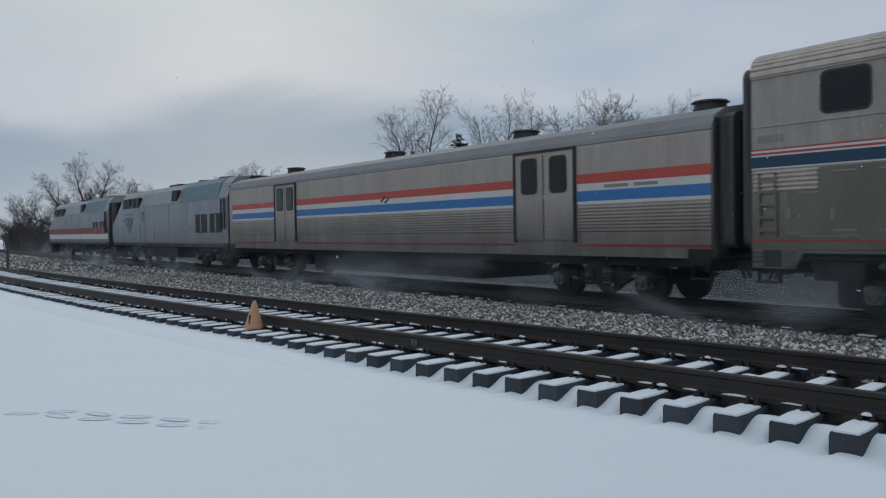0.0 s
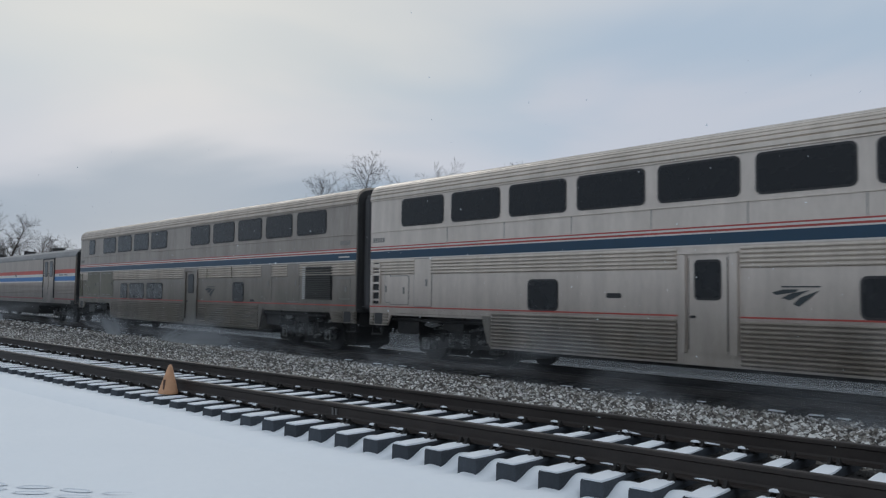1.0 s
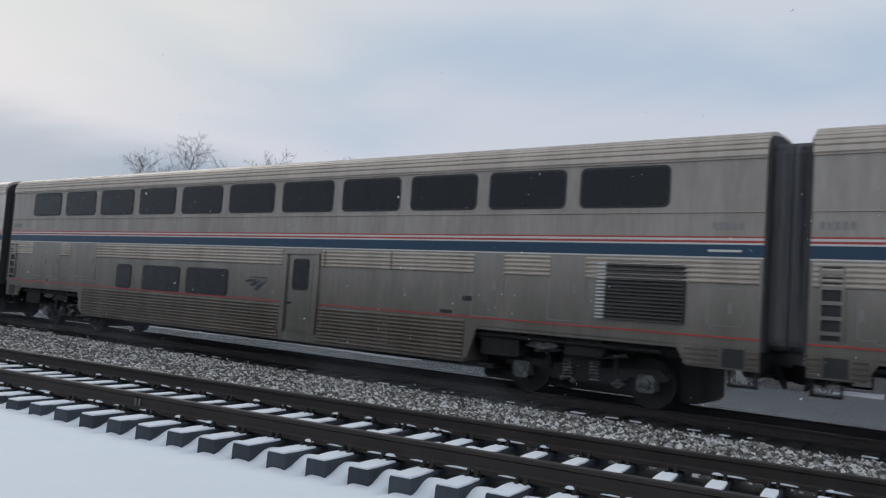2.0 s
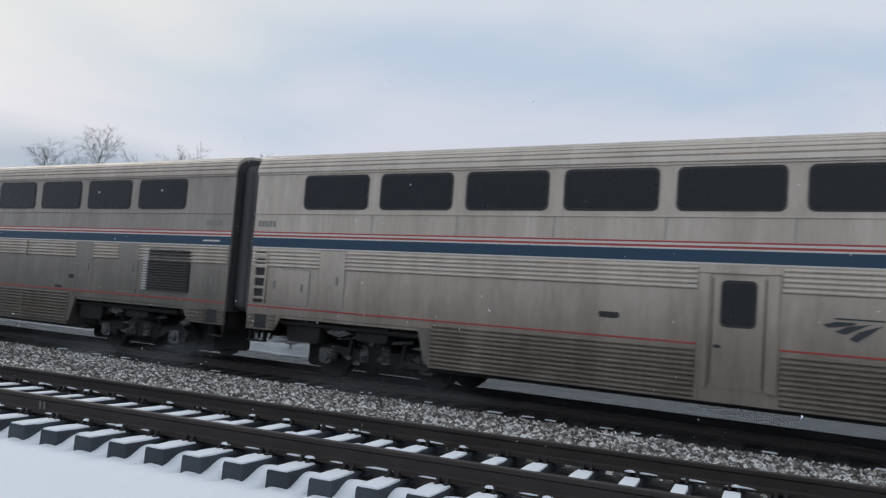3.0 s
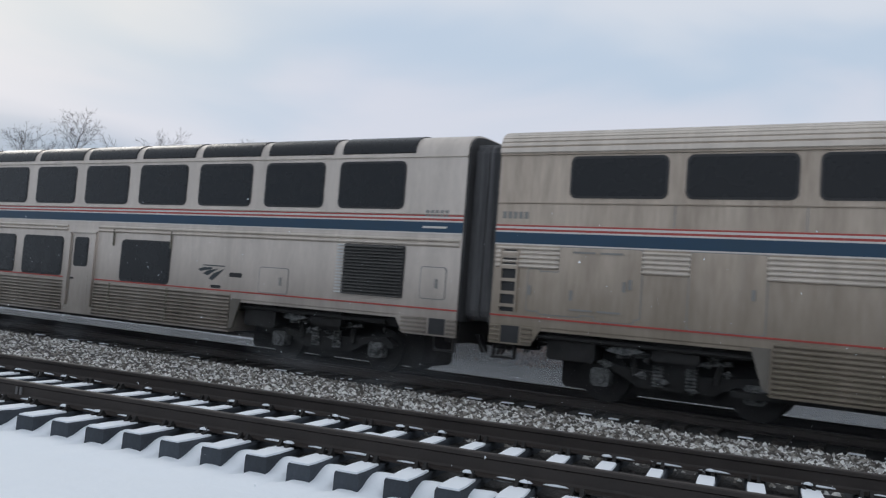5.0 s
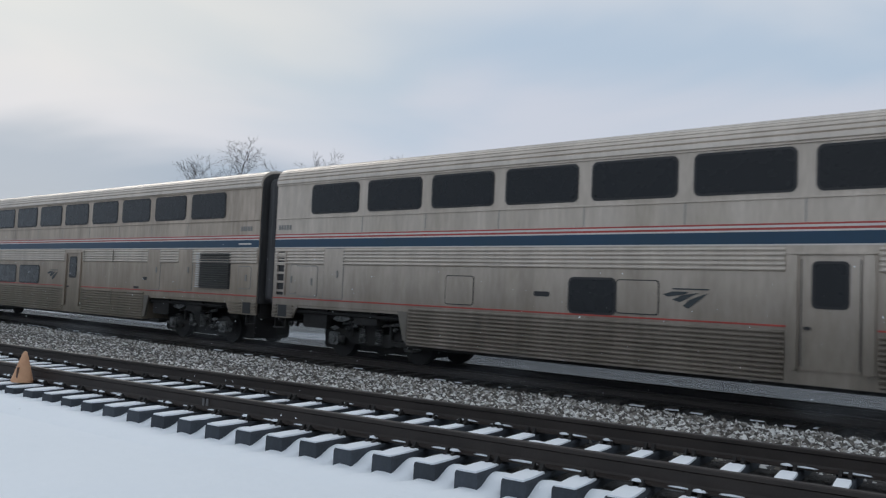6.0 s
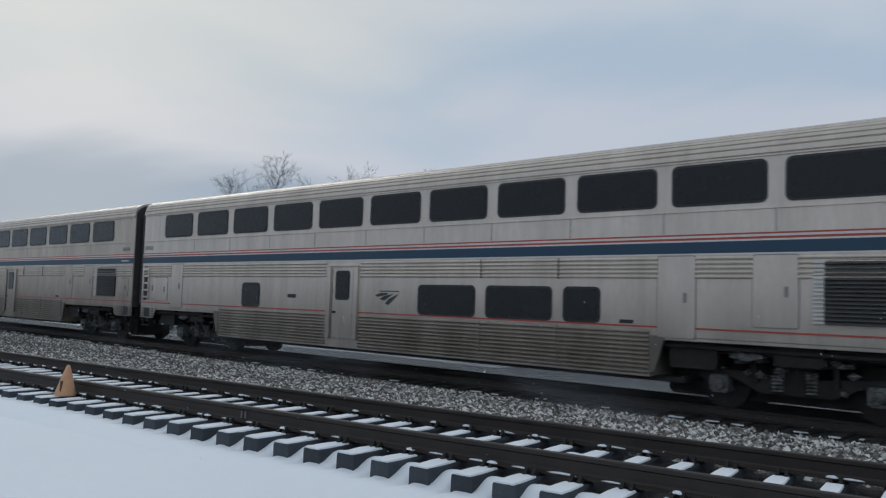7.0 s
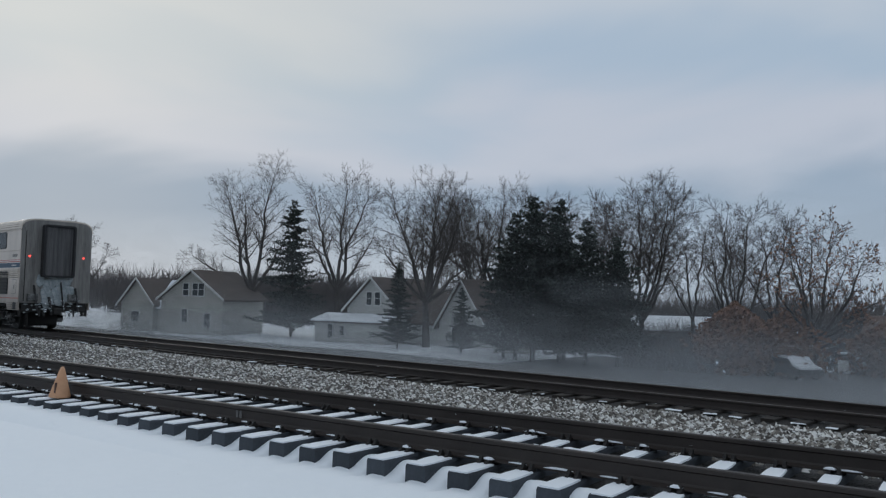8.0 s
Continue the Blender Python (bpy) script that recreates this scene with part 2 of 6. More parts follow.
MARK = material("number_grey", (0.30, 0.29, 0.275), None, 0.6, scale=3, fine=20, bump=0.0)
LOCO_SILVER = material("loco_silver", (0.31, 0.33, 0.35), (0.19, 0.20, 0.21), 0.42, 0.3, 0.5, 7, 0.03, (1.4, 1, 0.4), grime=((0.12, 0.11, 0.10), 0.8, 2.8, 0.7))
LOCO_PALE = material("loco_pale", (0.34, 0.365, 0.38), (0.20, 0.21, 0.215), 0.5, 0.1, 0.6, 7, 0.03, grime=((0.10, 0.09, 0.08), 0.8, 3.0, 0.7))
OLIVE = material("dirty_olive_steel", (0.215, 0.20, 0.155), (0.135, 0.125, 0.095), 0.6, 0.15, 0.8, 8, 0.03, (1.4, 1, 0.5), spread=0.4)
LOCO_TEAL = material("teal_wave", (0.10, 0.19, 0.22), (0.08, 0.14, 0.165), 0.45, 0.1, 0.8, 9, 0.02)
RAIL = material("rail_steel", (0.044, 0.034, 0.029), (0.021, 0.0165, 0.0145), 0.58, 0.0, 2.0, 50, 0.15, spec=0.4)
RAILTOP = material("worn_rail_head", (0.16, 0.13, 0.11), (0.075, 0.062, 0.054), 0.5, 0.35, 1.5, 60, 0.05, (0.3, 1, 1))
CONCRETE = material("tie_concrete", (0.058, 0.068, 0.082), (0.024, 0.028, 0.034), 0.85, 0, 5, 50, 0.25, per_object=0.25)
TIMBER = material("tie_timber", (0.036, 0.028, 0.022), (0.016, 0.013, 0.011), 0.9, 0, 4, 40, 0.4, (1, 0.2, 1), per_object=0.3)
CLIP = material("rusty_clip", (0.026, 0.023, 0.021), (0.014, 0.013, 0.012), 0.8, 0.1, 20, 80, 0.2)
STONE = stone_material()
BED = material("ballast_bed", (0.075, 0.072, 0.070), (0.03, 0.029, 0.028), 0.95, 0, 12, 45, 0.7, spread=0.35, depth=0.05)
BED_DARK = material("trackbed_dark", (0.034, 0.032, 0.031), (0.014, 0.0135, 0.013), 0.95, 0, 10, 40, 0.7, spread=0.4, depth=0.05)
BARK = material("winter_bark", (0.085, 0.073, 0.068), (0.04, 0.035, 0.032), 0.9, 0, 2.0, 12, 0.4)
TWIG = material("bare_twigs", (0.105, 0.090, 0.086), (0.06, 0.052, 0.05), 0.9, 0, 1.0, 8, 0.0)
NEEDLE = material("conifer_needles", (0.052, 0.064, 0.054), (0.022, 0.030, 0.027), 0.8, 0, 1.5, 8, 0.0, island=0.4)
BROWN_LEAF = material("withered_leaves", (0.24, 0.115, 0.062), (0.12, 0.060, 0.036), 0.8, 0, 1.5, 8, 0.0, island=0.35)
SIDING = material("cream_siding", (0.43, 0.42, 0.38), (0.34, 0.33, 0.30), 0.7, 0, 0.6, 9, 0.1)
SIDING_WHITE = material("white_siding", (0.50, 0.50, 0.48), (0.41, 0.41, 0.39), 0.7, 0, 0.6, 9, 0.1)
BRICK = material("brown_brick", (0.13, 0.080, 0.060), (0.08, 0.052, 0.042), 0.9, 0, 3, 20, 0.2)
SHINGLE = material("brown_shingle", (0.125, 0.098, 0.085), (0.07, 0.058, 0.052), 0.9, 0, 1.5, 16, 0.3)
TRIM = material("white_trim", (0.66, 0.66, 0.65), (0.56, 0.56, 0.55), 0.6, 0, 2, 20, 0.03)
PANE = glass_material("house_glass", (0.03, 0.035, 0.04))
ORANGE = material("faded_orange", (0.62, 0.36, 0.21), (0.46, 0.24, 0.13), 0.7, 0, 6, 40, 0.1)
CARPAINT = material("dark_car_paint", (0.035, 0.035, 0.04), None, 0.35, 0.1, 2, 20, 0.0)
SIGNWHITE = material("sign_white", (0.62, 0.62, 0.60), (0.5, 0.5, 0.49), 0.6, 0, 4, 30, 0.03)
WOODPOST = material("post_wood", (0.10, 0.085, 0.07), None, 0.9, 0, 6, 40, 0.3)
ROADMAT = material("snowy_asphalt", (0.13, 0.133, 0.136), (0.06, 0.062, 0.064), 0.85, 0, 0.25, 4, 0.1)
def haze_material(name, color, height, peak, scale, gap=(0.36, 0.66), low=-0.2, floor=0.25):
    """Airborne powder put into a sheet's colour and alpha: translucent, thinning upwards, broken into drifting billows.
    """
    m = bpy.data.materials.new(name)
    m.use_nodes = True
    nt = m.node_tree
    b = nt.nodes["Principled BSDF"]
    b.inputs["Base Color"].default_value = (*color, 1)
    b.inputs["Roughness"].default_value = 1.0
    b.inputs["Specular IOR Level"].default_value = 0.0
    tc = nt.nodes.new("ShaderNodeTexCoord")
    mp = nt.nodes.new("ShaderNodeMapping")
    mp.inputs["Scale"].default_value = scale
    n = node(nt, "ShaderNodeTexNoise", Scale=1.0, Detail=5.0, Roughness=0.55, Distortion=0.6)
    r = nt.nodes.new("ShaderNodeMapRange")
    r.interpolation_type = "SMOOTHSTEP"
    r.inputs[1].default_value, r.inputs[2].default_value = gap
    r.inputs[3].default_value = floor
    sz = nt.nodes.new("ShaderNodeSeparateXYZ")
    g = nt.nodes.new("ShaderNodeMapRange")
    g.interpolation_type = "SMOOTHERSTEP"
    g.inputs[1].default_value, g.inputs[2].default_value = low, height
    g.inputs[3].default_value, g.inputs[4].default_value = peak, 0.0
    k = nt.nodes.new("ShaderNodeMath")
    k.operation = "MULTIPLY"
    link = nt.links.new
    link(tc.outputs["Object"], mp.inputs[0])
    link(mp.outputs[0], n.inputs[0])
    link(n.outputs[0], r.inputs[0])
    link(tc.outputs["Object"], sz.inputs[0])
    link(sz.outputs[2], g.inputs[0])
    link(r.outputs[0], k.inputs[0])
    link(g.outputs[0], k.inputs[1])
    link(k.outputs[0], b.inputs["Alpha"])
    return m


DRIFT = material("blown_snow", (0.55, 0.575, 0.60), None, 0.9, 0, 1, 5, 0.0)
SOOT = material("gangway_black", (0.022, 0.022, 0.025), (0.008, 0.008, 0.009), 0.7, scale=2.5, fine=18, bump=0.08, stretch=(2, 2, 0.3))
FROST = material("caked_frost", (0.42, 0.44, 0.46), (0.16, 0.205, 0.21), 0.85, scale=3.5, fine=16, bump=0.5, spread=0.4, depth=0.03)
TAIL = lamp_material("red_marker_glow", (1.0, 0.07, 0.05), 3.0)
LENS = lamp_material("amber_glow", (1.0, 0.35, 0.12), 1.2)


# ---------------------------------------------------------------- mesh tools
class Build:
    def __init__(self):
        self.v, self.f = [], []

    def add(self, verts, faces):
        n = len(self.v)
        self.v += [tuple(p) for p in verts]
        self.f += [tuple(n + i for i in q) for q in faces]
        return self

    def box(self, x0, x1, y0, y1, z0, z1):
        return self.add([(x, y, z) for x in (x0, x1) for y in (y0, y1) for z in (z0, z1)],
                        [(0, 1, 3, 2), (4, 6, 7, 5), (0, 4, 5, 1), (2, 3, 7, 6), (0, 2, 6, 4), (1, 5, 7, 3)])

    def soft_box(self, x0, x1, y0, y1, z0, z1, b=0.02):
        """A box with chamfered edges along y and z outlines facing out."""
        prof = [(x0 + b, z0), (x1 - b, z0), (x1, z0 + b), (x1, z1 - b), (x1 - b, z1), (x0 + b, z1), (x0, z1 - b), (x0, z0 + b)]
        return self.prism_y(prof, y0, y1)

    def prism_x(self, prof, x0, x1, ends=True):
        """Closed profile of (y, z) drawn along x."""
        n = len(prof)
        vs = [(x0, y, z) for y, z in prof] + [(x1, y, z) for y, z in prof]
        fs = [(i, (i + 1) % n, n + (i + 1) % n, n + i) for i in range(n)]
        if ends:
            fs += [tuple(range(n))[::-1], tuple(range(n, 2 * n))]
        return self.add(vs, fs)

    def prism_y(self, prof, y0, y1):
        """Closed profile of (x, z) drawn along y."""
        n = len(prof)
        vs = [(x, y0, z) for x, z in prof] + [(x, y1, z) for x, z in prof]
        fs = [(i, n + i, n + (i + 1) % n, (i + 1) % n) for i in range(n)]
        return self.add(vs, fs + [tuple(range(n)), tuple(range(n, 2 * n))[::-1]])

    def tube(self, p, q, r0, r1, n=6, caps=True):
        p, q = Vector(p), Vector(q)
        d = (q - p)
        if d.length < 1e-6:
            return self
        d.normalize()
        a = d.orthogonal().normalized()
        c = d.cross(a)
        ring = [(math.cos(2 * math.pi * i / n), math.sin(2 * math.pi * i / n)) for i in range(n)]
        vs = [p + (a * x + c * y) * r0 for x, y in ring] + [q + (a * x + c * y) * r1 for x, y in ring]
        fs = [(i, (i + 1) % n, n + (i + 1) % n, n + i) for i in range(n)]
        if caps:
            fs += [tuple(range(n))[::-1], tuple(range(n, 2 * n))]
        return self.add(vs, fs)

    def mesh(self, name, mat):
        me = bpy.data.meshes.new(name)
        me.from_pydata(self.v, [], self.f)
        if mat:
            me.materials.append(mat)
        me.validate()
        me.update()
        return me


def rounded(x0, x1, z0, z1, r, n=4):
    pts = []
    for cx, cz, a0 in ((x1 - r, z0 + r, -90), (x1 - r, z1 - r, 0), (x0 + r, z1 - r, 90), (x0 + r, z0 + r, 180)):
        for i in range(n + 1):
            a = radians(a0 + 90 * i / n)
            pts.append((cx + r * math.cos(a), cz + r * math.sin(a)))
    return pts


def part(name, b, mat, parent, label="", smooth=False):
    me = b if isinstance(b, bpy.types.Mesh) else b.mesh(name, mat)
    if smooth:
        me.polygons.foreach_set("use_smooth", [True] * len(me.polygons))
    ob = new(name, me)
    ob.parent = parent
    return tagged(ob, label) if label else ob


def thing(name, label, category, group="", kind="", at=None):
    ob = new(name)
    ob.empty_display_size = 0.2
    if at is not None:
        ob.matrix_basis = at
    return tagged(ob, label, category, group, kind)


# ---------------------------------------------------------------- the ground
def bend(x):
    """How far the side track's tie ends lie from y = 0."""
    d = max(-40.0, min(14.0, x)) + 6
    return 0.1219 * d + 0.00188 * d * d


def slope(x):
    return (bend(x + 0.01) - bend(x - 0.01)) / 0.02


def step(a, b, t):
    t = max(0.0, min(1.0, (t - a) / (b - a)))
    return t * t * (3 - 2 * t)


RAIL_Z, MAIN_Y = -0.349, 10.486


def ground_z(x, y):
    o = y - bend(x)
    z = -0.155 - 0.03 * step(0.0, 0.35, o)
    z += 0.035 * (noise.noise((x * 0.35, y * 0.5, 0)) + 0.4 * noise.noise((x * 1.3, y * 1.3, 5))) * step(0.2, -0.8, o)
    z -= 0.22 * step(1.7, 2.3, o)
    z -= 0.45 * step(2.6, 8.6, y - max(0, bend(x)) * 0.3)
    z -= 2.7 * step(13.2, 24.0, y) * step(-600, -60, x)
    if y > 26:
        z += 0.25 * noise.noise((x * 0.05, y * 0.05, 3))
    return z


def build_ground():
    xs = [-2600, -1500, -900, -600, -400, -280, -200, -150, -120, -95, -75, -60, -50, -44] + list(np.arange(-40, 14.1, 0.5)) + [16, 19, 24, 32, 45, 65, 100, 160, 260, 450, 900, 2000]
    ys = [-2000, -900, -400, -160, -70, -35, -20, -14, -10] + list(np.arange(-8, 4, 0.3)) + list(np.arange(4, 13, 1.0)) + list(np.arange(13, 27, 1.5)) + [30, 36, 45, 60, 80, 110, 160, 240, 400, 700, 1200, 2600]
    b = Build()
    b.v = [(x, y, ground_z(x, y)) for x in xs for y in ys]
    n = len(ys)
    b.f = [(i * n + j, (i + 1) * n + j, (i + 1) * n + j + 1, i * n + j + 1) for i in range(len(xs) - 1) for j in range(n - 1)]
    ob = new("ground", b.mesh("ground", SNOW))
    ob.data.polygons.foreach_set("use_smooth", [True] * len(ob.data.polygons))
    tagged(ob, "smooth snow-covered ground falling away behind the embankment", "ground", kind="structure")


build_ground()


def build_beds():
    # ballast between the two tracks and under the main line
    b = Build()
    xs = list(range(-300, -60, 12)) + list(range(-60, 40, 2)) + list(range(40, 200, 16))
    rows = []
    for x in xs:
        e = max(bend(x), -2.2)
        rows.append([(x, e + 1.95, -0.075), (x, e + 2.5, -0.085), (x, e * 0.6 + 4.4, -0.28), (x, 7.2, -0.50), (x, 8.95, -0.60), (x, 8.95, -0.95)])
    k = len(rows[0])
    b.v = [p for r in rows for p in r]
    b.f = [(i * k + j, (i + 1) * k + j, (i + 1) * k + j + 1, i * k + j + 1) for i in range(len(xs) - 1) for j in range(k - 1)]
    tagged(new("ballast_shoulder", b.mesh("ballast_shoulder", BED)), "grey crushed-stone ballast dusted with snow between the tracks", "ballast", kind="structure")
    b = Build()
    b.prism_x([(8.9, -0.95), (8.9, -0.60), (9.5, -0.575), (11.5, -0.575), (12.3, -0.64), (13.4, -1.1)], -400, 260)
    tagged(new("main_trackbed", b.mesh("main_trackbed", BED_DARK)), "dark ballast bed under the main line rails", "trackbed", kind="structure")


build_beds()


def stones(name, count, region, zfun, size, label):
    """Angular stones strewn over a strip, in one mesh."""
    rng = np.random.default_rng(11 + count)
    x = rng.uniform(region[0], region[1], count)
    w = rng.uniform(0, 1, count)
    y, z = zfun(x, w)
    s = rng.uniform(0.6, 1.4, count) * size
    base = np.array([(1, 0, 0), (-1, 0, 0), (0, 1, 0), (0, -1, 0), (0, 0, 1), (0, 0, -1)], float)
    tri = np.array([(0, 2, 4), (2, 1, 4), (1, 3, 4), (3, 0, 4), (2, 0, 5), (1, 2, 5), (3, 1, 5), (0, 3, 5)])
    v = base[None] * rng.uniform(0.6, 1.35, (count, 6, 1)) + rng.uniform(-0.35, 0.35, (count, 6, 3))
    a = rng.uniform(0, 6.28, count)
    c, sn = np.cos(a)[:, None], np.sin(a)[:, None]
    vx, vy = v[..., 0] * c - v[..., 1] * sn, v[..., 0] * sn + v[..., 1] * c
    v = np.stack([vx, vy, v[..., 2] * 0.75], -1) * s[:, None, None] + np.stack([x, y, z], -1)[:, None]
    f = (tri[None] + 6 * np.arange(count)[:, None, None]).reshape(-1, 3)
    me = bpy.data.meshes.new(name)
    me.from_pydata(v.reshape(-1, 3).tolist(), [], f.tolist())
    me.materials.append(STONE)
    return tagged(new(name, me), label, "ballast", kind="stuff")


def shoulder(x, w):
    e = np.maximum(0.1219 * (np.clip(x, -40, 14) + 6) + 0.00188 * (np.clip(x, -40, 14) + 6) ** 2, -2.2)
    y0 = e + 2.15
    y = y0 + (9.0 - y0) * w
    z = np.interp(w, [0, 0.03, 0.3, 0.72, 1.0], [-0.13, -0.09, -0.27, -0.49, -0.585])
    return y, z


stones("ballast_stones", 58000, (-40, 9), shoulder, 0.043, "loose angular ballast stones flecked with snow")
stones("ballast_stones", 9000, (-110, -40), shoulder, 0.075, "loose angular ballast stones flecked with snow")


# ---------------------------------------------------------------- tracks
def rail_profile(h=0.175):
    half = [(0.070, 0), (0.070, 0.012), (0.022, 0.028), (0.010, 0.045), (0.010, h - 0.05), (0.034, h - 0.036), (0.036, h - 0.008), (0.028, h)]
    return [(-y, z) for y, z in half[::-1]] + half


def rail(parent, xs, yfun, z, name="rail", top=None):
    """A flat-bottomed rail along x, with its head as a strip of its own."""
    prof = rail_profile()
    b, k = Build(), len(prof)
    for x in xs:
        for y, dz in prof:
            b.v.append((x, yfun(x) + y, z - 0.175 + dz))
    b.f = [(i * k + j, i * k + (j + 1) % k, (i + 1) * k + (j + 1) % k, (i + 1) * k + j) for i in range(len(xs) - 1) for j in range(k)]
    b.f += [tuple(range(k))[::-1], tuple(range((len(xs) - 1) * k, len(xs) * k))]
    r = part(name, b, RAIL, parent)
    if top:
        t = Build()
        for x in xs:
            t.v += [(x, yfun(x) - 0.026, z + 0.002), (x, yfun(x) + 0.026, z + 0.002)]
        t.f = [(2 * i, 2 * i + 1, 2 * i + 3, 2 * i + 2) for i in range(len(xs) - 1)]
        part("running_surface", t, top, r, "polished strip on the rail head")
    return r


def tie_mesh(length, w_end, height, mat, name):
    """A concrete tie along y: broad ends, waisted flanks, chamfered top."""
    b = Build()
    st = [(0, 1.0, 0), (0.34, 1.0, 0), (0.62, 0.80, 0.0), (length / 2, 0.72, -0.03), (length - 0.62, 0.80, 0), (length - 0.34, 1.0, 0), (length, 1.0, 0)]
    for y, k, dz in st:
        w = w_end * k / 2
        b.v += [(-w, y, -height), (-w * 0.96, y, dz - 0.02), (-w * 0.88, y, dz), (w * 0.88, y, dz), (w * 0.96, y, dz - 0.02), (w, y, -height)]
    n = 6
    b.f = [(i * n + j, i * n + (j + 1) % n, (i + 1) * n + (j + 1) % n, (i + 1) * n + j) for i in range(len(st) - 1) for j in range(n)]
    b.f += [tuple(range(n))[::-1], tuple(range((len(st) - 1) * n, len(st) * n))]
    return b.mesh(name, mat)


def cap_mesh(name, y0, y1, w, seed, hgt=0.028):
    """A lumpy snow layer with uneven edges."""
    rng = random.Random(seed)
    b = Build()
    n = max(3, int((y1 - y0) / 0.12))
    for i in range(n + 1):
        y = y0 + (y1 - y0) * i / n
        e = 0.9 if i in (0, n) else 1.0
        l, r, t = w * e * rng.uniform(0.43, 0.47), w * e * rng.uniform(0.43, 0.47), hgt * rng.uniform(0.7, 1.2)
        b.v += [(-l, y, -0.004), (-l * 0.93, y, t), (r * 0.93, y, t * rng.uniform(0.9, 1.05)), (r, y, -0.004)]
    b.f = [(i * 4 + j, i * 4 + j + 1, i * 4 + j + 5, i * 4 + j + 4) for i in range(n) for j in range(3)]
    b.f += [(0, 1, 2, 3)[::-1], tuple(4 * n + j for j in range(4))]
    me = b.mesh(name, SNOWCAP)
    return me


def mound_mesh(name, rx, ry, h, seed, mat=None):
    """A low rounded heap of snow with an uneven rim."""
    rng = random.Random(seed)
    b, n = Build(), 9
    for k, hk in ((1.0, 0.0), (0.78, 0.62), (0.42, 0.93)):
        for i in range(n):
            a, q = 6.2832 * i / n, rng.uniform(0.82, 1.14)
            b.v.append((rx * k * q * math.cos(a), ry * k * q * math.sin(a), h * hk * rng.uniform(0.9, 1.1)))
    b.v.append((0, 0, h))
    b.f = [(r * n + i, r * n + (i + 1) % n, (r + 1) * n + (i + 1) % n, (r + 1) * n + i) for r in range(2) for i in range(n)]
    b.f += [(2 * n + i, 2 * n + (i + 1) % n, 3 * n) for i in range(n)] + [tuple(range(n))[::-1]]
    me = b.mesh(name, mat or SNOWCAP)
    me.polygons.foreach_set("use_smooth", [True] * len(me.polygons))
    return me


TIE_X, TIE_STEP = -6.35, 0.4075


